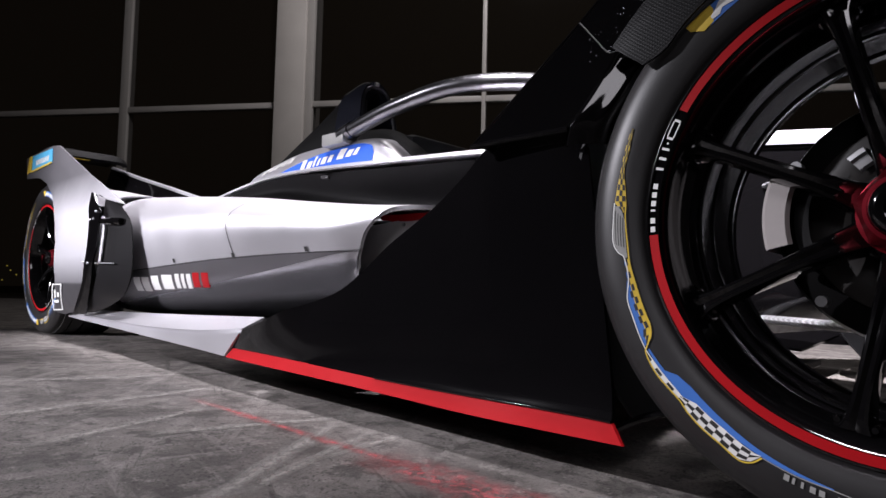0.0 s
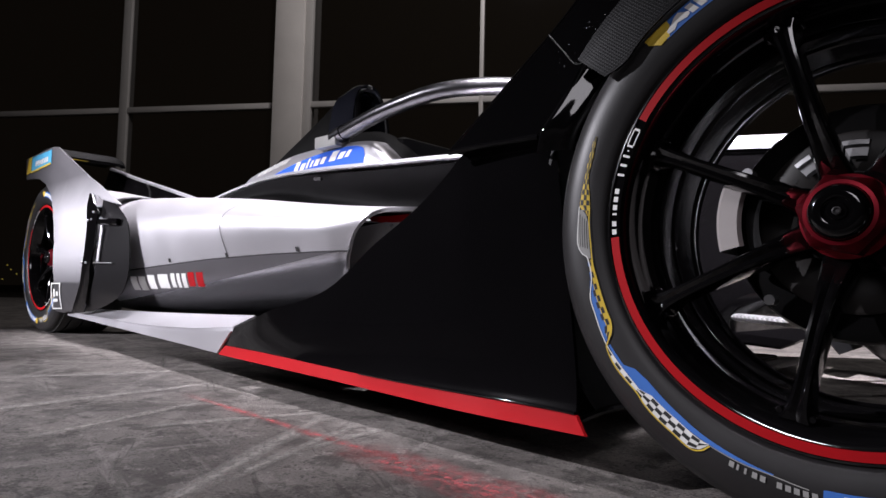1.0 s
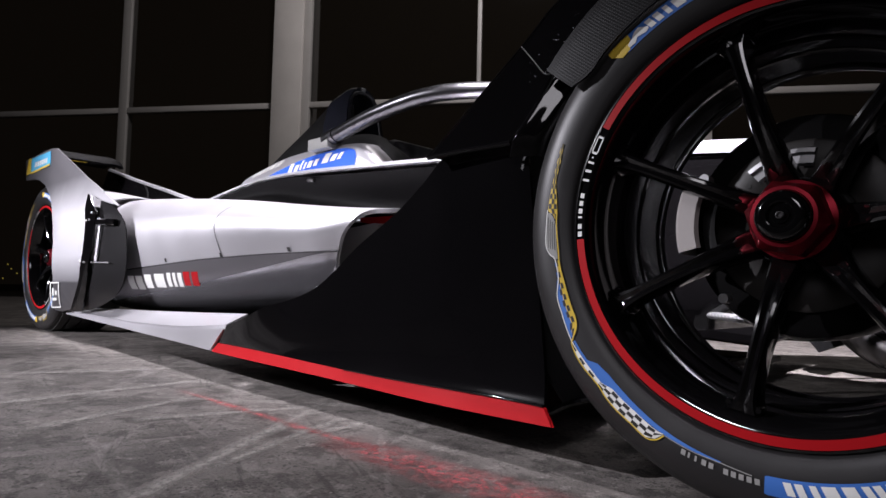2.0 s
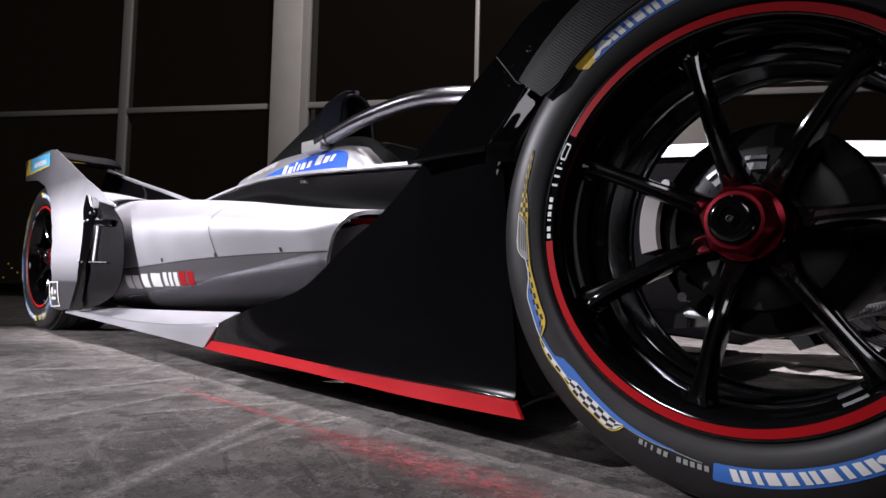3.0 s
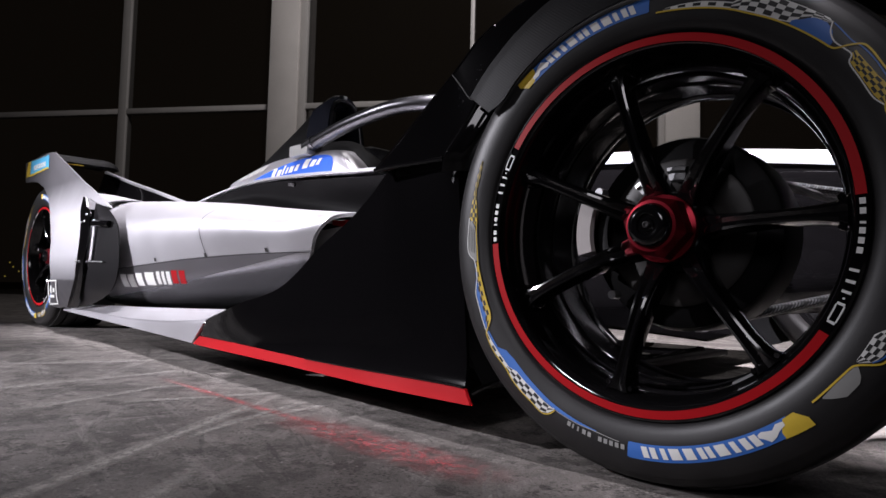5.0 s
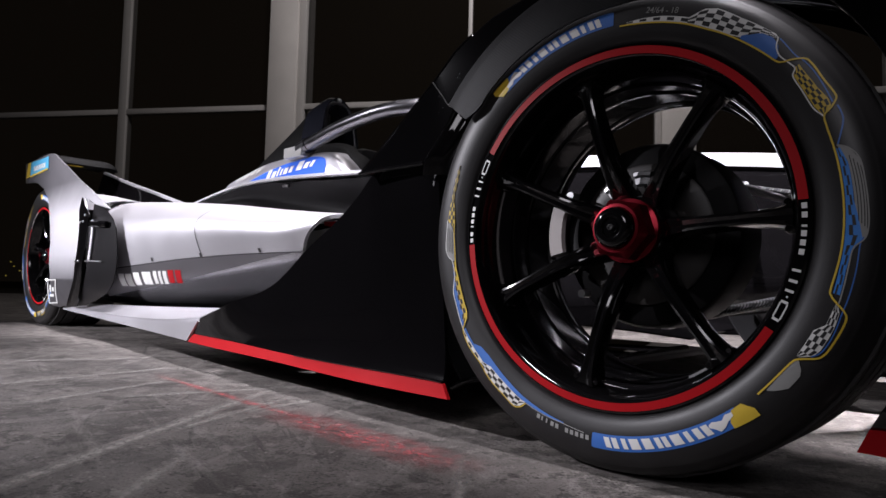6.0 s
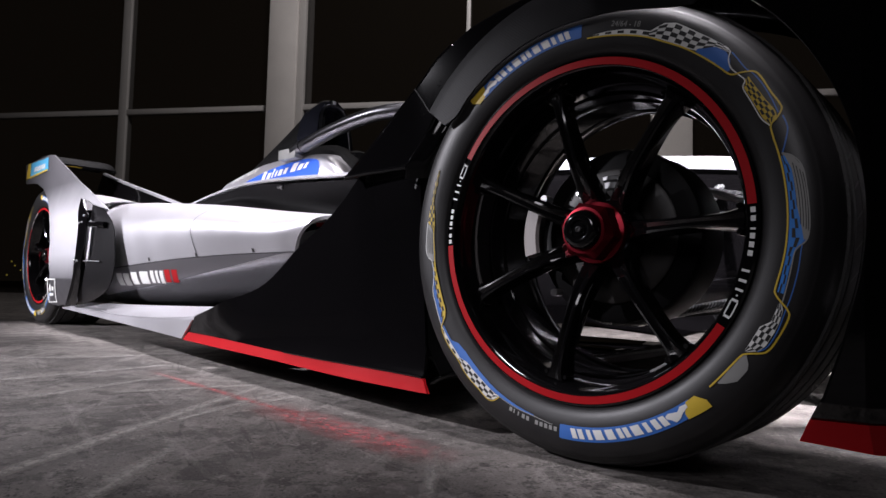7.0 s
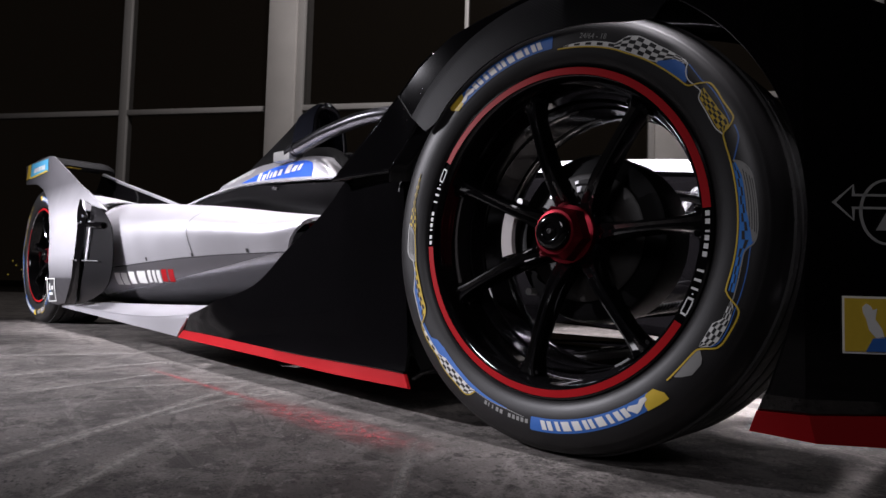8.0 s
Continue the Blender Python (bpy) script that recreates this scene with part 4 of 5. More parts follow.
# outer face of the arch: flat strip over the tyre that ends in a pointed fin
OUTLINE = [(-0.502, 0.441), (-0.440, 0.494), (-0.385, 0.543), (-0.340, 0.583), (-0.312, 0.607), (-0.286, 0.629), (-0.251, 0.648), (-0.207, 0.667), (-0.150, 0.678), (-0.095, 0.685), (-0.045, 0.691), (0.03, 0.697),
           (0.03, 0.656), (-0.02, 0.656), (-0.086, 0.650), (-0.130, 0.638), (-0.169, 0.622), (-0.221, 0.588), (-0.256, 0.556), (-0.280, 0.537), (-0.294, 0.514), (-0.325, 0.476), (-0.352, 0.448), (-0.420, 0.445)]
fin_y = lambda x, z: 0.010 - 0.022 * max(0.0, (-0.33 - x) / 0.17)
fin_face = part("arch_fin", bowed(OUTLINE, fin_y, 0.008), BLACK, car, "gloss black arch strip ending in a pointed fin", sharp=14)
part("arch_fin", bowed(OUTLINE, lambda x, z: 2 * CENTRE - 0.008 - fin_y(x, z), 0.008), BLACK, car, "gloss black arch strip ending in a pointed fin")
part("fin_edge", tube([(x, fin_y(x, z) + 0.002, z) for x, z in OUTLINE[:7]], 0.0024, 10, 40), BLACK, fin_face)
part("panel_joint", tube([(-0.3365, 0.009, 0.586), (-0.315, 0.0095, 0.560), (-0.296, 0.0095, 0.537), (-0.281, 0.0095, 0.536)], 0.0010, 6, 12), INK, fin_face)
drops = random.Random(7)
drop_v, drop_f = lathe([(-0.0008, 0.0001), (-0.0006, 0.0006), (0.0, 0.0009), (0.001, 0.0009)], 8)
bead = None
for k in range(64):
    u, w = drops.random(), drops.random()
    x, z = -0.352 + 0.20 * u + 0.035 * w, 0.548 + 0.135 * u - 0.040 * u * u - 0.034 * w
    size = 0.4 + 0.8 * drops.random() ** 2
    if bead is None:
        bead = part("water_drop", (drop_v, drop_f), CHROME, fin_face)
        drop = bead
    else:
        drop = new("water_drop", bead.data)
        drop.parent = fin_face
    drop.matrix_basis = Matrix.Translation((x, 0.0095, z)) @ Matrix.Diagonal((size, size, size * (1 + drops.random()), 1))


def arch_row(x, z):
    c = Vector((x, 0, z))
    out = Vector((x, 0, z - HUB)).normalized()
    return [tuple(c + Vector((0, y, 0)) - out * d) for y, d in ((0.019, 0.012), (0.022, 0.006), (0.05, 0.004), (0.13, -0.002), (0.20, -0.004), (0.245, 0.004), (0.255, 0.024))]


ARCH = [(0.30, 0.585), (0.25, 0.622), (0.18, 0.657), (0.10, 0.682), (0.02, 0.694), (-0.04, 0.688), (-0.11, 0.680), (-0.165, 0.672), (-0.21, 0.663), (-0.25, 0.645), (-0.285, 0.626), (-0.312, 0.604), (-0.338, 0.580)]
both("arch", sheet([arch_row(x, z) for x, z in ARCH], 40, 20, 0.005), BLACK, "black arch over the tyre")
side_edge = interp_pairs([(56, 0.322), (60, 0.310), (66, 0.3017), (74, 0.2965), (86, 0.2910), (110, 0.2895), (130, 0.2885), (138, 0.286), (143, 0.300)])


def side_row(angle):
    """From under the fin, out over the tyre's shoulder."""
    r0, u = float(side_edge(angle)), radians(angle)
    return [(r * math.cos(u), y, HUB + r * math.sin(u)) for r, y in ((r0, -0.0135), (r0 + 0.012, -0.0130), (max(0.332, r0 + 0.025), -0.0105), (0.353, -0.006))]


both("arch_side", sheet([side_row(q) for q in np.linspace(57, 142.5, 18)], 44, 12, 0.003), CARBON, "carbon-weave side of the arch over the tyre shoulder")
# fin's lower ridge, its inner skin, and the rounded gusset beside the tyre
part("fin_ridge", tube([(-0.500, -0.012, 0.4405), (-0.45, -0.006, 0.4435), (-0.40, 0.001, 0.4450), (-0.352, 0.008, 0.4465)], 0.0042, 8, 16), BLACK, car)
part("fin_inner", sheet([[(-0.335, 0.02, 0.580), (-0.330, 0.14, 0.588), (-0.335, 0.25, 0.580)], [(-0.41, 0.015, 0.512), (-0.40, 0.13, 0.518), (-0.41, 0.22, 0.512)], [(-0.495, -0.002, 0.440), (-0.49, 0.08, 0.442), (-0.49, 0.16, 0.438)]], 16, 12, 0.005), SATIN, car)
GUSSET = ((-0.0060, 0.014), (-0.0010, 0.0085), (0.006, 0.0095), (0.021, 0.0163), (0.034, 0.0222), (0.042, 0.032), (0.047, 0.052))
part("fin_gusset", sheet([[(x + dx, y + lean, z) for dx, y in GUSSET] for x, z, lean in ((-0.294, 0.530, 0.010), (-0.304, 0.510, 0.0045), (-0.317, 0.486, -0.002), (-0.338, 0.452, -0.010), (-0.350, 0.425, -0.004))], 18, 30, 0.003), BLACK, car, "gloss black faceted gusset beside the tyre")

# ---- side pod ----
def pod_section(x, wide, top, seam, low, sweep=0.0):
    """Pod at x: round shoulder, widest high up, tucking in to the seam and on under the flank. sweep pulls the lower side back."""
    h = top - seam
    return [(x, 0.60, top + 0.004), (x, wide + 0.24, top + 0.004), (x - 0.25 * sweep, wide + 0.115, top - 0.02 * h), (x - 0.55 * sweep, wide + 0.035, top - 0.20 * h), (x - 0.86 * sweep, wide, top - 0.46 * h),
            (x - 0.97 * sweep, wide + 0.018, seam), (x - sweep, wide + 0.052, seam - 0.42 * (seam - low)), (x - 1.15 * sweep, wide + 0.115, seam - 0.80 * (seam - low)), (x - 1.4 * sweep, wide + 0.27, low)]


POD = [pod_section(-2.55, 0.170, 0.564, 0.250, 0.115), pod_section(-2.25, 0.153, 0.543, 0.268, 0.125), pod_section(-1.95, 0.158, 0.521, 0.287, 0.132), pod_section(-1.65, 0.178, 0.495, 0.306, 0.142),
       pod_section(-1.38, 0.202, 0.464, 0.317, 0.156), pod_section(-1.14, 0.223, 0.440, 0.322, 0.176, 0.03),
       [(-0.80, 0.60, 0.416), (-0.825, 0.40, 0.413), (-0.892, 0.288, 0.412), (-0.982, 0.262, 0.408), (-1.042, 0.256, 0.374), (-1.078, 0.266, 0.327), (-1.096, 0.276, 0.292), (-1.115, 0.31, 0.24), (-1.17, 0.50, 0.188)]]
pod_skin = skin(POD, 90, 56)
pod_vf = solid(pod_skin, 0.008)
pod = both("side_pod", solid(pod_skin[:, :35], 0.008), SILVER, "satin silver side pod")
both("lower_flank", solid(pod_skin[:, 34:], 0.008), FLANK, "satin silver lower flank of the side pod")
pod_tree = BVHTree.FromPolygons([Vector(v) for v in pod_vf[0]], pod_vf[1])


def on_pod(x, z, lift=0.002):
    hit = pod_tree.ray_cast(Vector((x, -0.3, z)), Vector((0, 1, 0)))
    return (x, hit[0].y - lift, z) if hit[0] else (x, 0.25, z)


def pod_patch(name, corners, material, n=6, label=""):
    """A print laid on the pod: four corners in (x, z)."""
    a, b, c, d = (np.array(q) for q in corners)
    p = np.array([[on_pod(*((a * (1 - u) + b * u) * (1 - w) + (d * (1 - u) + c * u) * w)) for w in np.linspace(0, 1, n)] for u in np.linspace(0, 1, n)])
    return part(name, grid(p), material, pod, label)


def pod_line(name, a, b, w, material, n=40):
    a, b = np.array(a), np.array(b)
    d = (b - a) / np.linalg.norm(b - a)
    s = np.array((-d[1], d[0])) * w / 2
    p = np.array([[on_pod(*(a + (b - a) * u + s * k), 0.0012) for k in (-1, 1)] for u in np.linspace(0, 1, n)])
    return part(name, grid(p), material, pod)


for a, b in (((-2.09, 0.2785), (-1.95, 0.287)), ((-1.95, 0.287), (-1.65, 0.306)), ((-1.65, 0.306), (-1.35, 0.317)), ((-1.35, 0.317), (-1.06, 0.3215))):
    pod_line("panel_seam", a, b, 0.0018, INK, 16)
pod_line("panel_seam", (-1.540, 0.312), (-1.562, 0.400), 0.0026, INK)
pod_line("panel_seam", (-1.562, 0.400), (-1.563, 0.470), 0.0026, INK)
for x, z in ((-1.235, 0.328), (-1.545, 0.318), (-1.86, 0.306)):
    pod_patch("fastener", [(x - 0.006, z - 0.006), (x + 0.006, z - 0.006), (x + 0.006, z + 0.006), (x - 0.006, z + 0.006)], GREY, 3)
# graphite wedge between the seam and a line that falls towards the tail
seam_z, wedge_z = interp_pairs([(-2.45, 0.258), (-2.09, 0.2785), (-1.95, 0.287), (-1.65, 0.306), (-1.35, 0.317), (-1.10, 0.3205)]), interp_pairs([(-2.45, 0.160), (-2.13, 0.190), (-1.745, 0.229), (-1.62, 0.247), (-1.42, 0.274), (-1.26, 0.297), (-1.10, 0.3205)])
part("graphite_wedge", grid(np.array([[on_pod(x, float(seam_z(x)) * (1 - w) + float(wedge_z(x)) * w, 0.001) for w in np.linspace(0, 1, 10)] for x in np.linspace(-2.44, -1.104, 60)])), GRAPHITE, pod, "satin graphite wedge below the seam")
# lettering shapes on the pod's lower flank
def pod_bar(x0, x1, col, slots):
    """An upright lettering block on the flank, with thin slots left open in it."""
    w = (x1 - x0) / (slots + 1)
    for i in range(slots + 1):
        a, b = x0 + i * w + (0.006 if i else 0), x0 + (i + 1) * w - (0.006 if i < slots else 0)
        z0, z1 = 0.207 + (x0 + 2.2) * 0.046, 0.254 + (x0 + 2.2) * 0.038
        pod_patch("lettering_bar", [(a, z0), (b, z0), (b + 0.026, z1), (a + 0.026, z1)], col, 5)


for x0, x1, col, slots in ((-2.190, -2.078, WHITE, 1), (-2.058, -2.010, WHITE, 0), (-1.986, -1.922, WHITE, 0), (-1.902, -1.812, WHITE, 2), (-1.800, -1.718, RED, 1)):
    pod_bar(x0, x1, col, slots)

# inlet: silver edge, grey panel inside with a red upper band and a bolt
mouth = [np.array(q) for q in spline(POD[-1], 60)]
both("inlet_edge", sheet([[tuple(q + np.array((0.0, 0.001, 0.0))) for q in mouth[6:48:2]], [tuple(q + np.array((0.0006, 0.003, -0.0005))) for q in mouth[6:48:2]], [tuple(q + np.array((-0.004, 0.005, -0.0012))) for q in mouth[6:48:2]]], 8, 40, 0.001), DUCT, "grey rolled edge of the inlet")
INNER_Y = 0.35
both("inlet_panel", sheet([[(x, INNER_Y, 0.404 - max(0, -1.0 - x) * 0.1), (x, INNER_Y, 0.32), (x, INNER_Y + 0.01, 0.22)] for x in (-1.22, -1.1, -0.95, -0.80)], 12, 10, 0.004), DUCT, "dull grey panel inside the inlet")
both("inlet_lip", sheet([[(-1.10, INNER_Y - 0.003, 0.404), (-1.10, INNER_Y - 0.003, 0.416)], [(-1.04, INNER_Y - 0.004, 0.394), (-1.04, INNER_Y - 0.004, 0.414)], [(-0.80, INNER_Y - 0.004, 0.340), (-0.80, INNER_Y - 0.004, 0.411)]], 20, 6, 0.002), RED, "dark red band under the inlet's roof")
v, f = lathe([(-0.003, 0.0001), (-0.003, 0.004), (0.002, 0.005)], 10)
part("inlet_bolt", ([(q[0] - 1.016, q[1] + INNER_Y - 0.006, q[2] + 0.388) for q in v], f), STEEL, car)
part("duct_back", plate([(-1.0, 0.12), (-0.6, 0.12), (-0.6, 0.40), (-1.0, 0.40)], 0.60, 0.61, 0.0), SATIN, car)

# floor edge: silver sheet beside the pod, joining the black vane
def edge_row(lo, top, inner):
    """Upright lip, then a flange that slopes in over the floor."""
    lo, top, inner = Vector(lo), Vector(top), Vector(inner)
    return [lo, lo.lerp(top, 0.5), lo.lerp(top, 0.95), top.lerp(inner, 0.03), top.lerp(inner, 0.5), inner]


EDGE = [((-1.262, 0.033, 0.073), (-1.188, 0.029, 0.133), (-1.190, 0.085, 0.158)), ((-1.50, 0.053, 0.077), (-1.480, 0.052, 0.1145), (-1.50, 0.115, 0.148)),
        ((-1.892, 0.091, 0.080), (-1.885, 0.092, 0.103), (-1.90, 0.155, 0.136)), ((-2.363, 0.137, 0.084), (-2.360, 0.139, 0.1005), (-2.37, 0.200, 0.124)),
        ((-2.847, 0.185, 0.088), (-2.850, 0.187, 0.100), (-2.85, 0.250, 0.112))]
both("floor_edge", sheet([edge_row(*e) for e in EDGE], 60, 26, 0.006), SILVER, "satin silver lip and flange of the floor edge")
both("floor_top", sheet([[(x, y - 0.004, z - 0.004), (x, y + 0.12, z - 0.012), (x, 0.52, z - 0.03)] for _, _, (x, y, z) in [(0, 0, (-0.37, 0.040, 0.120)), (0, 0, (-0.60, 0.034, 0.135)), (0, 0, (-0.90, 0.036, 0.145)), (0, 0, (-1.13, 0.038, 0.146))] + EDGE], 30, 10, 0.006), BLACK, "gloss black floor under the side pod")

# ---- rear wheel plate with winglet, deflectors ----
PLATE = [(-2.95, 0.105), (-2.823, 0.100), (-2.642, 0.118), (-2.50, 0.170), (-2.400, 0.235), (-2.355, 0.300), (-2.333, 0.375), (-2.352, 0.450), (-2.405, 0.520), (-2.450, 0.562), (-2.40, 0.548), (-2.325, 0.530), (-2.235, 0.513), (-2.16, 0.500), (-2.28, 0.545), (-2.54, 0.640), (-2.75, 0.730), (-2.955, 0.816), (-3.034, 0.826), (-3.24, 0.824), (-3.442, 0.821), (-3.420, 0.718), (-3.28, 0.708), (-3.206, 0.699), (-3.10, 0.664), (-3.015, 0.605), (-2.900, 0.530), (-2.82, 0.46), (-2.765, 0.387), (-2.755, 0.320), (-2.765, 0.250), (-2.83, 0.17)]


def plate_y(x, z):
    """The plate bulges at hub height, leans in above it, and its winglet stands upright."""
    bulge = 0.30 * max(0.0, 0.34 - z) ** 2 * 4 + 0.55 * max(0.0, min(z, 0.60) - 0.30) ** 2
    return 0.085 + bulge + 0.05 * max(0.0, x + 2.45)


wy = plate_y(-3.1, 0.75)
rear_plate = part("rear_plate", bowed(PLATE, plate_y, 0.010), PLATE_SILVER, car, "satin silver rear wheel plate with winglet")
part("rear_plate", bowed(PLATE, lambda x, z: 2 * CENTRE - 0.01 - plate_y(x, z), 0.010), PLATE_SILVER, car, "satin silver rear wheel plate with winglet")
part("winglet_print", plate([(-3.385, 0.740), (-3.027, 0.750), (-3.032, 0.813), (-3.356, 0.815)], wy - 0.0030, wy - 0.0010, 0.0), SKY, rear_plate, "light blue printed panel")
part("winglet_tail", plate([(-3.400, 0.738), (-3.330, 0.742), (-3.325, 0.816), (-3.375, 0.816)], wy - 0.0045, wy - 0.0032, 0.0), YELLOW, rear_plate)
part("winglet_base", plate([(-3.33, 0.738), (-3.03, 0.748), (-3.03, 0.756), (-3.33, 0.747)], wy - 0.0045, wy - 0.0032, 0.0), YELLOW, rear_plate)
for k in range(6):
    xa = -3.265 + k * 0.033
    part("lettering_bar", plate([(xa, 0.764), (xa + 0.024, 0.765), (xa + 0.026, 0.788), (xa + 0.002, 0.787)], wy - 0.0045, wy - 0.0032, 0.0), WHITE, rear_plate)


def plate_bar(name, corners, material):
    """A small print on the bowed plate: four corners in (x, z)."""
    a, b, c, e = (np.array(q) for q in corners)
    p = []
    for u in np.linspace(0, 1, 4):
        row = []
        for w in np.linspace(0, 1, 8):
            x, z = (a * (1 - u) + b * u) * (1 - w) + (e * (1 - u) + c * u) * w
            row.append((x, plate_y(x, z) - 0.0035, z))
        p.append(row)
    part(name, grid(np.array(p)), material, rear_plate)


# small framed badge at the plate's foot
for q in ([(-2.797, 0.219), (-2.690, 0.221), (-2.686, 0.226), (-2.799, 0.224)], [(-2.925, 0.112), (-2.800, 0.118), (-2.797, 0.123), (-2.915, 0.117)],
          [(-2.925, 0.112), (-2.914, 0.112), (-2.789, 0.224), (-2.799, 0.224)], [(-2.800, 0.118), (-2.790, 0.118), (-2.683, 0.226), (-2.694, 0.226)]):
    plate_bar("badge_frame", q, WHITE)
for q in ([(-2.86, 0.146), (-2.80, 0.148), (-2.785, 0.160), (-2.845, 0.158)], [(-2.83, 0.168), (-2.81, 0.168), (-2.775, 0.200), (-2.795, 0.200)], [(-2.79, 0.172), (-2.765, 0.172), (-2.745, 0.190), (-2.77, 0.190)]):
    plate_bar("lettering_bar", q, WHITE)
# deflectors between plate and pod
both("deflector", sheet([[(-2.400, 0.096, 0.560), (-2.37, 0.092, 0.545), (-2.345, 0.092, 0.525)], [(-2.378, 0.082, 0.50), (-2.33, 0.080, 0.49), (-2.272, 0.084, 0.484)], [(-2.362, 0.080, 0.435), (-2.32, 0.076, 0.43), (-2.272, 0.082, 0.43)], [(-2.365, 0.078, 0.35), (-2.325, 0.076, 0.35), (-2.285, 0.082, 0.35)], [(-2.39, 0.080, 0.285), (-2.36, 0.080, 0.285), (-2.325, 0.086, 0.29)], [(-2.44, 0.092, 0.225), (-2.40, 0.092, 0.225), (-2.365, 0.098, 0.228)], [(-2.62, 0.125, 0.112), (-2.56, 0.125, 0.112), (-2.50, 0.13, 0.114)]], 36, 8, 0.006), BLACK, "gloss black curved deflector blade")
both("deflector_panel", sheet([[(-2.335, 0.122, 0.532), (-2.275, 0.124, 0.520), (-2.215, 0.126, 0.506)], [(-2.30, 0.106, 0.47), (-2.21, 0.110, 0.465), (-2.115, 0.120, 0.455)], [(-2.29, 0.102, 0.40), (-2.18, 0.108, 0.40), (-2.072, 0.118, 0.405)], [(-2.31, 0.102, 0.30), (-2.19, 0.108, 0.295), (-2.058, 0.120, 0.291)], [(-2.37, 0.110, 0.225), (-2.25, 0.116, 0.212), (-2.12, 0.128, 0.205)], [(-2.46, 0.128, 0.165), (-2.37, 0.134, 0.160), (-2.27, 0.142, 0.158)], [(-2.58, 0.145, 0.118), (-2.52, 0.148, 0.120), (-2.46, 0.152, 0.122)]], 36, 12, 0.004), SMOKE, "satin dark grey panel ahead of the rear wheel")
both("deflector_edge", sheet([[(-2.264, 0.094, 0.462), (-2.260, 0.095, 0.462)], [(-2.260, 0.092, 0.42), (-2.248, 0.094, 0.42)], [(-2.272, 0.092, 0.36), (-2.258, 0.094, 0.36)], [(-2.284, 0.092, 0.305), (-2.270, 0.094, 0.305)]], 16, 4, 0.004), SILVER)
part("deflector_stay", tube([(-2.262, 0.093, 0.445), (-2.22, 0.092, 0.443), (-2.17, 0.096, 0.440), (-2.13, 0.106, 0.438)], 0.012, 10, 10), BLACK, car)
part("deflector_stay", tube([(-2.30, 0.088, 0.300), (-2.26, 0.090, 0.300), (-2.21, 0.094, 0.299), (-2.16, 0.10, 0.298)], 0.0022, 8, 10), STEEL, car)
for x, z in ((-2.290, 0.480), (-2.345, 0.453), (-2.310, 0.455), (-2.385, 0.302), (-2.345, 0.301)):
    v, f = lathe([(-0.003, 0.0001), (-0.003, 0.004), (0.002, 0.005)], 10)
    part("rivet", ([(q[0] + x, q[1] + 0.078, q[2] + z) for q in v], f), STEEL, car)
# rear winglet across to the body, and the pale spine down to the pod
part("rear_winglet", sheet([[(-3.30, y, 0.812), (-3.22, y, 0.822), (-3.10, y, 0.815), (-3.02, y, 0.795), (-3.0, y, 0.775)] for y in (0.150, 0.22, 0.32, 0.40)] + [[(-3.24, 0.428, 0.800), (-3.18, 0.43, 0.806), (-3.10, 0.43, 0.80), (-3.05, 0.43, 0.785), (-3.04, 0.428, 0.775)]], 20, 16, 0.02), COVER, car, "satin black rear winglet")
part("winglet_light", block(-3.01, -2.985, 0.20, 0.27, 0.776, 0.779, 0.001), YELLOW, car)
both("body_spine", sheet([[(-3.25, 0.45, 0.796), (-3.25, 0.455, 0.806), (-3.25, 0.468, 0.809), (-3.25, 0.48, 0.80)], [(-2.93, 0.45, 0.714), (-2.93, 0.455, 0.724), (-2.93, 0.468, 0.727), (-2.93, 0.48, 0.718)], [(-2.55, 0.45, 0.624), (-2.55, 0.455, 0.634), (-2.55, 0.468, 0.637), (-2.55, 0.48, 0.628)], [(-2.22, 0.45, 0.545), (-2.22, 0.455, 0.553), (-2.22, 0.468, 0.556), (-2.22, 0.48, 0.55)]], 24, 12, 0.006), SILVER, "narrow satin silver body spine")
both("spine_top", sheet([[(-3.25, 0.481, 0.798), (-3.25, 0.56, 0.78), (-3.25, 0.66, 0.74)], [(-2.93, 0.481, 0.716), (-2.93, 0.56, 0.70), (-2.93, 0.68, 0.66)], [(-2.55, 0.481, 0.626), (-2.55, 0.58, 0.62), (-2.55, 0.72, 0.60)], [(-2.22, 0.481, 0.549), (-2.22, 0.6, 0.56), (-2.22, 0.72, 0.60)]], 20, 10, 0.005), BLACK, "gloss black rear deck")
both("spine_flank", sheet([[(-3.25, 0.455, 0.795), (-3.25, 0.43, 0.70), (-3.25, 0.39, 0.56)], [(-2.8, 0.455, 0.682), (-2.8, 0.42, 0.62), (-2.8, 0.36, 0.54)], [(-2.24, 0.455, 0.547), (-2.24, 0.44, 0.535), (-2.24, 0.42, 0.525)]], 20, 10, 0.004), BLACK, "gloss black flank under the spine")
both("rear_haunch", sheet([[(-2.95, 0.16, 0.54), (-2.93, 0.21, 0.62), (-2.9, 0.29, 0.64), (-2.88, 0.37, 0.60)], [(-2.7, 0.16, 0.54), (-2.68, 0.21, 0.595), (-2.65, 0.29, 0.61), (-2.62, 0.38, 0.58)], [(-2.45, 0.17, 0.52), (-2.42, 0.21, 0.555), (-2.38, 0.3, 0.565), (-2.35, 0.40, 0.55)]], 24, 16, 0.005), SILVER, "satin silver haunch over the rear wheel")

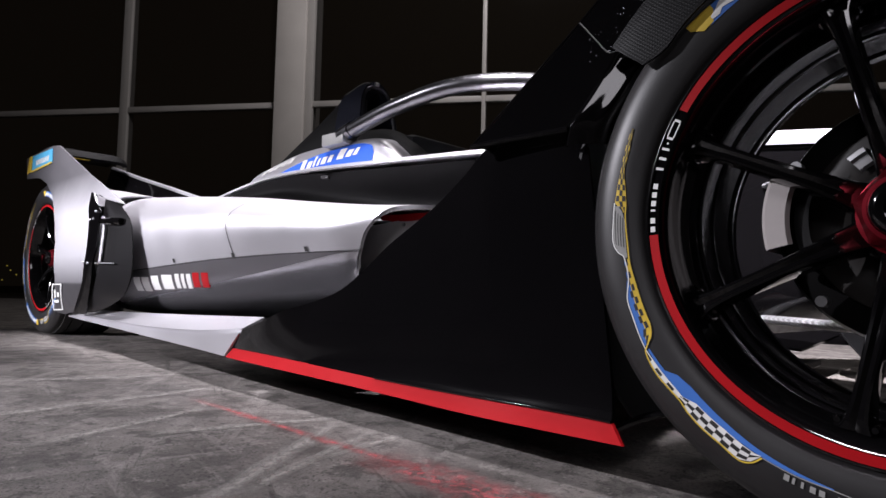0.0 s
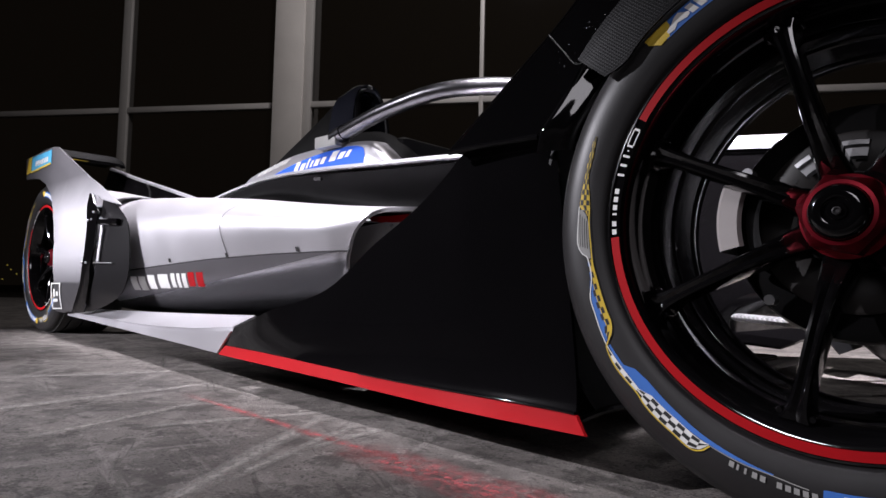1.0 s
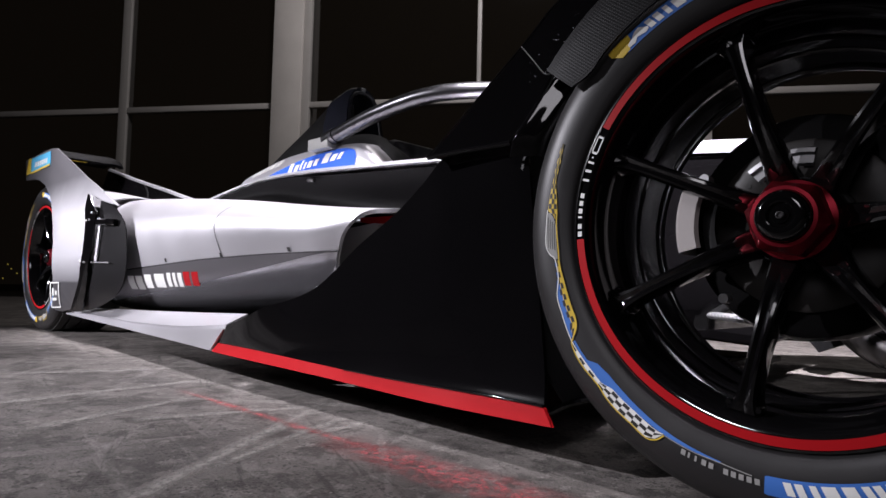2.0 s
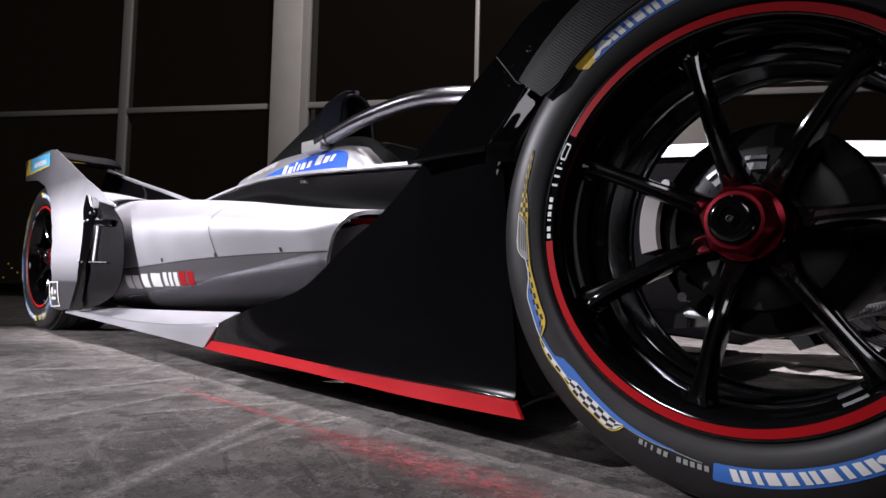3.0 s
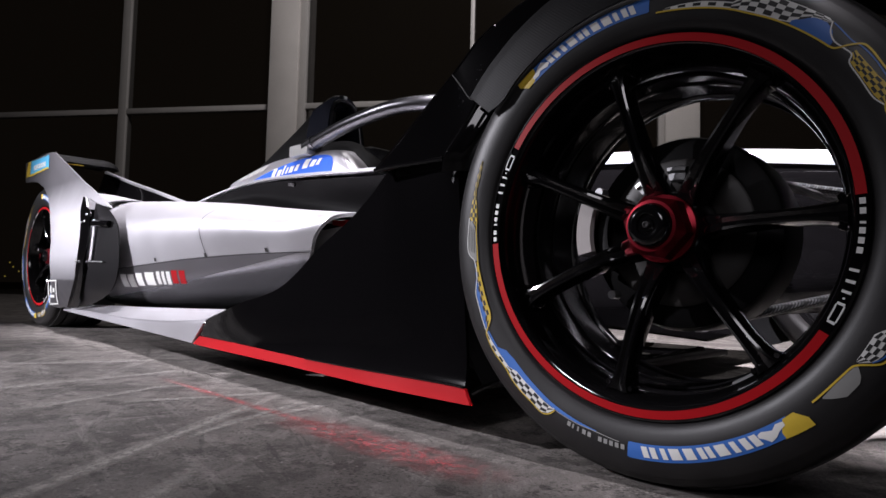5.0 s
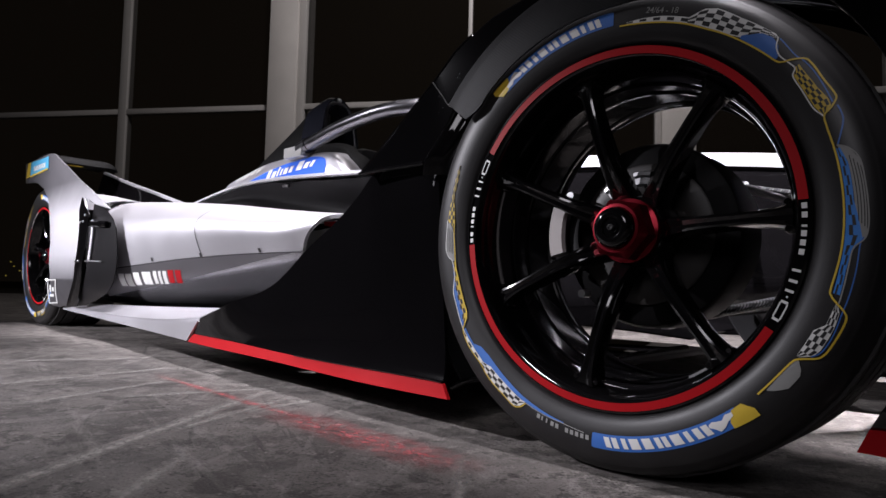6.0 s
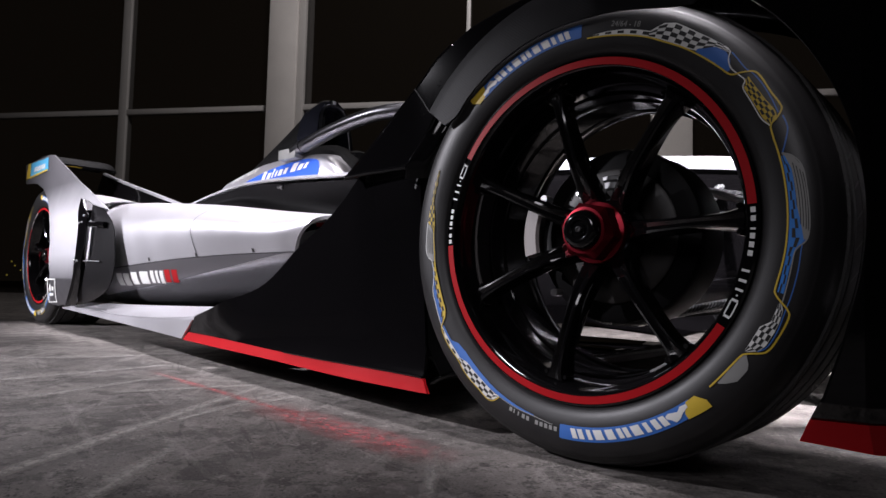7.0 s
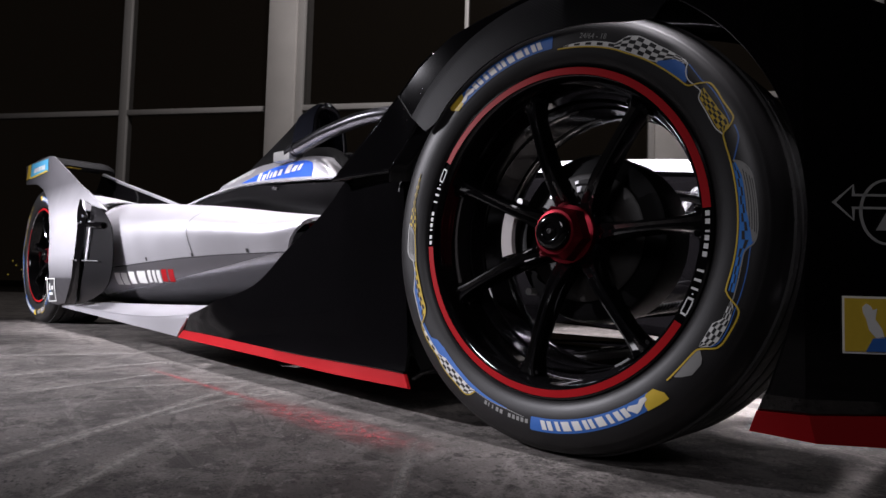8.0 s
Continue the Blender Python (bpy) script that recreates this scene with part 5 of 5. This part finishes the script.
# ---- cockpit: deck blade, surround, headrest sides ----
BLADE = [((-2.26, 0.470, 0.552), 0.60, 0.57), ((-2.05, 0.490, 0.592), 0.62, 0.63), ((-1.85, 0.500, 0.614), 0.62, 0.640), ((-1.55, 0.475, 0.604), 0.62, 0.640), ((-1.175, 0.430, 0.574), 0.60, 0.605), ((-0.90, 0.385, 0.548), 0.58, 0.575), ((-0.72, 0.355, 0.528), 0.57, 0.56)]
both("deck_blade", sheet([[q, (q[0], q[1] + 0.006, q[2] + 0.010), (q[0], q[1] + 0.05, q[2] + 0.016), (q[0], yi, zi)] for q, yi, zi in BLADE], 60, 14, 0.012), SILVER, "satin silver blade beside the cockpit")
both("cockpit_flank", sheet([[(-2.26, 0.475, 0.548), (-2.26, 0.48, 0.54), (-2.26, 0.48, 0.53)], [(-1.85, 0.515, 0.610), (-1.85, 0.53, 0.565), (-1.85, 0.50, 0.515)], [(-1.5, 0.50, 0.594), (-1.5, 0.54, 0.53), (-1.5, 0.52, 0.475)], [(-1.15, 0.455, 0.565), (-1.15, 0.53, 0.49), (-1.15, 0.53, 0.43)], [(-0.85, 0.41, 0.54), (-0.86, 0.50, 0.47), (-0.86, 0.54, 0.40)]], 40, 16, 0.005), DARK, "satin black flank under the cockpit blade")
both("side_mirror_stay", tube([(-1.56, 0.498, 0.583), (-1.54, 0.488, 0.580), (-1.515, 0.49, 0.577)], 0.006, 8, 10), GREY)
side = both("headrest_side", sheet([[(-2.10, 0.55, 0.618), (-2.10, 0.58, 0.655), (-2.10, 0.66, 0.70), (-2.10, 0.80, 0.715)],
                                    [(-1.85, 0.530, 0.622), (-1.85, 0.548, 0.665), (-1.85, 0.61, 0.715), (-1.85, 0.76, 0.74)],
                                    [(-1.60, 0.520, 0.612), (-1.60, 0.530, 0.665), (-1.60, 0.57, 0.706), (-1.60, 0.66, 0.725)],
                                    [(-1.38, 0.515, 0.600), (-1.38, 0.525, 0.652), (-1.38, 0.55, 0.690), (-1.38, 0.63, 0.702)],
                                    [(-1.29, 0.517, 0.592), (-1.295, 0.528, 0.630), (-1.305, 0.552, 0.660), (-1.32, 0.62, 0.672)],
                                    [(-1.215, 0.525, 0.585), (-1.225, 0.536, 0.598), (-1.24, 0.556, 0.612), (-1.26, 0.61, 0.620)]], 50, 20, 0.006), SILVER, "satin silver headrest side")
both("cockpit_rim", sheet([[(-1.57, 0.60, 0.715), (-1.56, 0.63, 0.752), (-1.54, 0.68, 0.764), (-1.52, 0.73, 0.73)], [(-1.46, 0.60, 0.708), (-1.45, 0.625, 0.740), (-1.44, 0.67, 0.752), (-1.42, 0.72, 0.72)], [(-1.38, 0.60, 0.690), (-1.37, 0.62, 0.715), (-1.36, 0.66, 0.724), (-1.35, 0.71, 0.69)], [(-1.31, 0.60, 0.650), (-1.30, 0.62, 0.670), (-1.29, 0.655, 0.675), (-1.28, 0.70, 0.65)], [(-1.27, 0.60, 0.605), (-1.26, 0.62, 0.622), (-1.255, 0.655, 0.626), (-1.25, 0.69, 0.61)]], 30, 14, 0.012), COVER, "padded black cockpit rim")
both("headrest_seam", tube([(-1.335, 0.530, 0.690 - 0.046), (-1.325, 0.543, 0.663), (-1.333, 0.578, 0.6795)], 0.0012, 6, 12), INK)
side_mesh = sheet([[(-2.10, 0.55, 0.618), (-2.10, 0.58, 0.655), (-2.10, 0.66, 0.70), (-2.10, 0.80, 0.715)], [(-1.85, 0.530, 0.622), (-1.85, 0.548, 0.665), (-1.85, 0.61, 0.715), (-1.85, 0.76, 0.74)], [(-1.60, 0.520, 0.612), (-1.60, 0.530, 0.665), (-1.60, 0.57, 0.706), (-1.60, 0.66, 0.725)], [(-1.38, 0.515, 0.600), (-1.38, 0.525, 0.652), (-1.38, 0.55, 0.690), (-1.38, 0.63, 0.702)], [(-1.29, 0.517, 0.592), (-1.295, 0.528, 0.630), (-1.305, 0.552, 0.660), (-1.32, 0.62, 0.672)], [(-1.215, 0.525, 0.585), (-1.225, 0.536, 0.598), (-1.24, 0.556, 0.612), (-1.26, 0.61, 0.620)]], 50, 20, 0.006)
side_tree = BVHTree.FromPolygons([Vector(v) for v in side_mesh[0]], side_mesh[1])


def on_side(x, z, lift):
    hit = side_tree.ray_cast(Vector((x, 0.2, z)), Vector((0, 1, 0)))
    return (x, (hit[0].y if hit[0] else 0.54) - lift, z)


# blue sponsor field: pointed at the rear, round at the front
lo = spline([(-1.90, 0.6235), (-1.75, 0.6195), (-1.62, 0.6135), (-1.45, 0.604), (-1.365, 0.600), (-1.342, 0.610)], 30)
hi = spline([(-1.90, 0.626), (-1.76, 0.652), (-1.62, 0.672), (-1.46, 0.681), (-1.368, 0.668), (-1.342, 0.640)], 30)
part("sponsor_field", grid(np.array([[on_side(*(a * (1 - w) + b * w), 0.002) for w in np.linspace(0, 1, 8)] for a, b in zip(lo, hi)])), ROYAL, side, "blue pointed sponsor field")


def side_bar(x0, x1, z0, z1, tilt=0.012, m=WHITE):
    p = np.array([[on_side(x0 + (x1 - x0) * u + tilt * w, z0 + (z1 - z0) * w, 0.0035) for w in (0, 0.5, 1)] for u in (0, 0.5, 1)])
    part("lettering_bar", grid(p), m, side)


xa = -1.725
for w, h in ((0.026, 0.034), (0.026, 0.023), (0.012, 0.034), (0.012, 0.023), (0.026, 0.023), (0.022, 0.023), (0.0, 0.0), (0.034, 0.034), (0.026, 0.023), (0.018, 0.023)):
    if w:
        z0 = 0.626 + 0.022 * (xa + 1.725) / 0.4
        side_bar(xa, xa + w, z0, z0 + h)
    xa += w + (0.011 if w else 0.016)
for k in range(5):
    xa = -2.02 + k * 0.045
    side_bar(xa, xa + 0.014, 0.645 + 0.005 * k, 0.672 + 0.005 * k, 0.006)
    side_bar(xa + 0.020, xa + 0.032, 0.645 + 0.005 * k, 0.672 + 0.005 * k, 0.006)

# ---- halo ----
half_halo = [(-1.50, 0.535, 0.718), (-1.37, 0.533, 0.745), (-1.26, 0.535, 0.765), (-1.10, 0.552, 0.787), (-0.97, 0.585, 0.789), (-0.86, 0.66, 0.786), (-0.77, 0.76, 0.780), (-0.735, CENTRE, 0.777)]
halo = half_halo + [(x, 2 * CENTRE - y, z) for x, y, z in half_halo[-2::-1]]
part("halo", tube(halo, 0.0255, 24, 90, 0.92), TUBE, car, "brushed metal halo tube")
part("halo_pillar", tube([(-0.735, CENTRE, 0.77), (-0.64, CENTRE, 0.69), (-0.54, CENTRE, 0.595)], 0.018, 14, 16), SATIN, car)
for s in (0.535, 2 * CENTRE - 0.535):
    part("halo_mount", block(-1.585, -1.475, s - 0.028, s + 0.033, 0.685, 0.724, 0.004), ASH, car, "machined aluminium halo mount")
    part("halo_collar", tube([(-1.51, s, 0.714), (-1.49, s, 0.720), (-1.46, s, 0.727)], 0.0305, 20, 8, 0.85), TUBE, car)
# seat back hides the cockpit's floor
part("headrest", block(-1.50, -1.30, 0.64, 2 * CENTRE - 0.64, 0.60, 0.72, 0.03), SATIN, car)

# ---- roll hoop, engine cover, shark fin ----
def hoop(x, half, z0, z1, lean=0.0):
    return [(x + lean * max(0, v), CENTRE + half * u, z0 + (z1 - z0) * v) for u, v in ((-1.0, 0), (-0.98, 0.3), (-0.88, 0.62), (-0.62, 0.88), (0, 1.0), (0.62, 0.88), (0.88, 0.62), (0.98, 0.3), (1.0, 0))]


HOOPS = [hoop(-1.70, 0.080, 0.70, 1.004, -0.035), hoop(-1.745, 0.086, 0.69, 1.010, -0.03), hoop(-1.84, 0.100, 0.67, 0.990), hoop(-1.98, 0.110, 0.66, 0.905), hoop(-2.15, 0.12, 0.62, 0.815), hoop(-2.40, 0.13, 0.56, 0.69), hoop(-2.8, 0.12, 0.46, 0.58)]
part("roll_hoop", sheet(HOOPS[:3], 20, 40, 0.018), HOOP, car, "gloss dark roll hoop behind the cockpit")
part("engine_cover", sheet(HOOPS[2:], 40, 40, 0.012), COVER, car, "satin dark engine cover")
rib = [(-1.700, CENTRE - 0.081, 0.70), (-1.712, CENTRE - 0.079, 0.82), (-1.725, CENTRE - 0.070, 0.93), (-1.732, CENTRE - 0.045, 0.985), (-1.735, CENTRE, 0.999), (-1.732, CENTRE + 0.045, 0.985), (-1.725, CENTRE + 0.070, 0.93), (-1.712, CENTRE + 0.079, 0.82), (-1.700, CENTRE + 0.081, 0.70)]
part("hoop_bar", tube(rib, 0.006, 12, 50), TUBE, car, "dark metal hoop tube")
part("hoop_vent", block(-1.835, -1.800, CENTRE - 0.098, CENTRE - 0.080, 0.865, 0.888, 0.004), INK, car)
part("hoop_divider", block(-1.80, -1.745, CENTRE - 0.05, CENTRE - 0.03, 0.70, 0.95, 0.006), GREY, car)
for dx in (0.0, 0.05):
    v, f = lathe([(-0.009, 0.0001), (-0.009, 0.009), (0.009, 0.009), (0.009, 0.0001)], 12)
    part("hoop_stud", ([(q[0] - 1.735 - dx, q[1] + CENTRE, q[2] + 1.012) for q in v], f), STEEL, car)
part("shark_fin", plate([(-2.36, 0.78), (-1.98, 0.955), (-1.86, 0.99), (-1.86, 0.90), (-2.7, 0.62)], CENTRE - 0.006, CENTRE + 0.006, 0.003), BLACK, car, "gloss black shark fin")
both("engine_shoulder", sheet([[(-2.10, 0.66, 0.70), (-2.10, 0.74, 0.73), (-2.10, 0.80, 0.78)], [(-1.85, 0.62, 0.70), (-1.85, 0.72, 0.74), (-1.85, 0.76, 0.80)], [(-1.62, 0.60, 0.70), (-1.62, 0.70, 0.73), (-1.64, 0.76, 0.75)], [(-1.48, 0.62, 0.695), (-1.48, 0.7, 0.715), (-1.5, 0.76, 0.72)]], 20, 14, 0.005), SATIN, "black padded headrest shoulder")

# distant yellow lamps beyond the glass
glow, _, g = nodes_of("yellow_lamp")
g.inputs["Emission Color"].default_value, g.inputs["Emission Strength"].default_value = (1.0, 0.75, 0.1, 1), 0.3
for s, z in ((-9.27, 0.224), (-9.18, 0.486), (-9.10, 0.404), (-8.97, 0.323)):
    p = WALL @ Vector((s, 3.0, z))
    lamp = tagged(part("distant_lamp", tube([(0, 0, -0.225 - p.z), (0, 0, -0.1), (0, 0, 0.0)], 0.008, 8, 6), SATIN, at=Matrix.Translation(p)), "small yellow lamp on a post outside at night", "lamp", "lamps outside")
    part("bulb", lathe([(0.0, 0.0001), (0.004, 0.011), (0.015, 0.014), (0.026, 0.011), (0.03, 0.0001)], 12), glow, lamp, at=pose(0, 0, 0, 90, 0, 0))
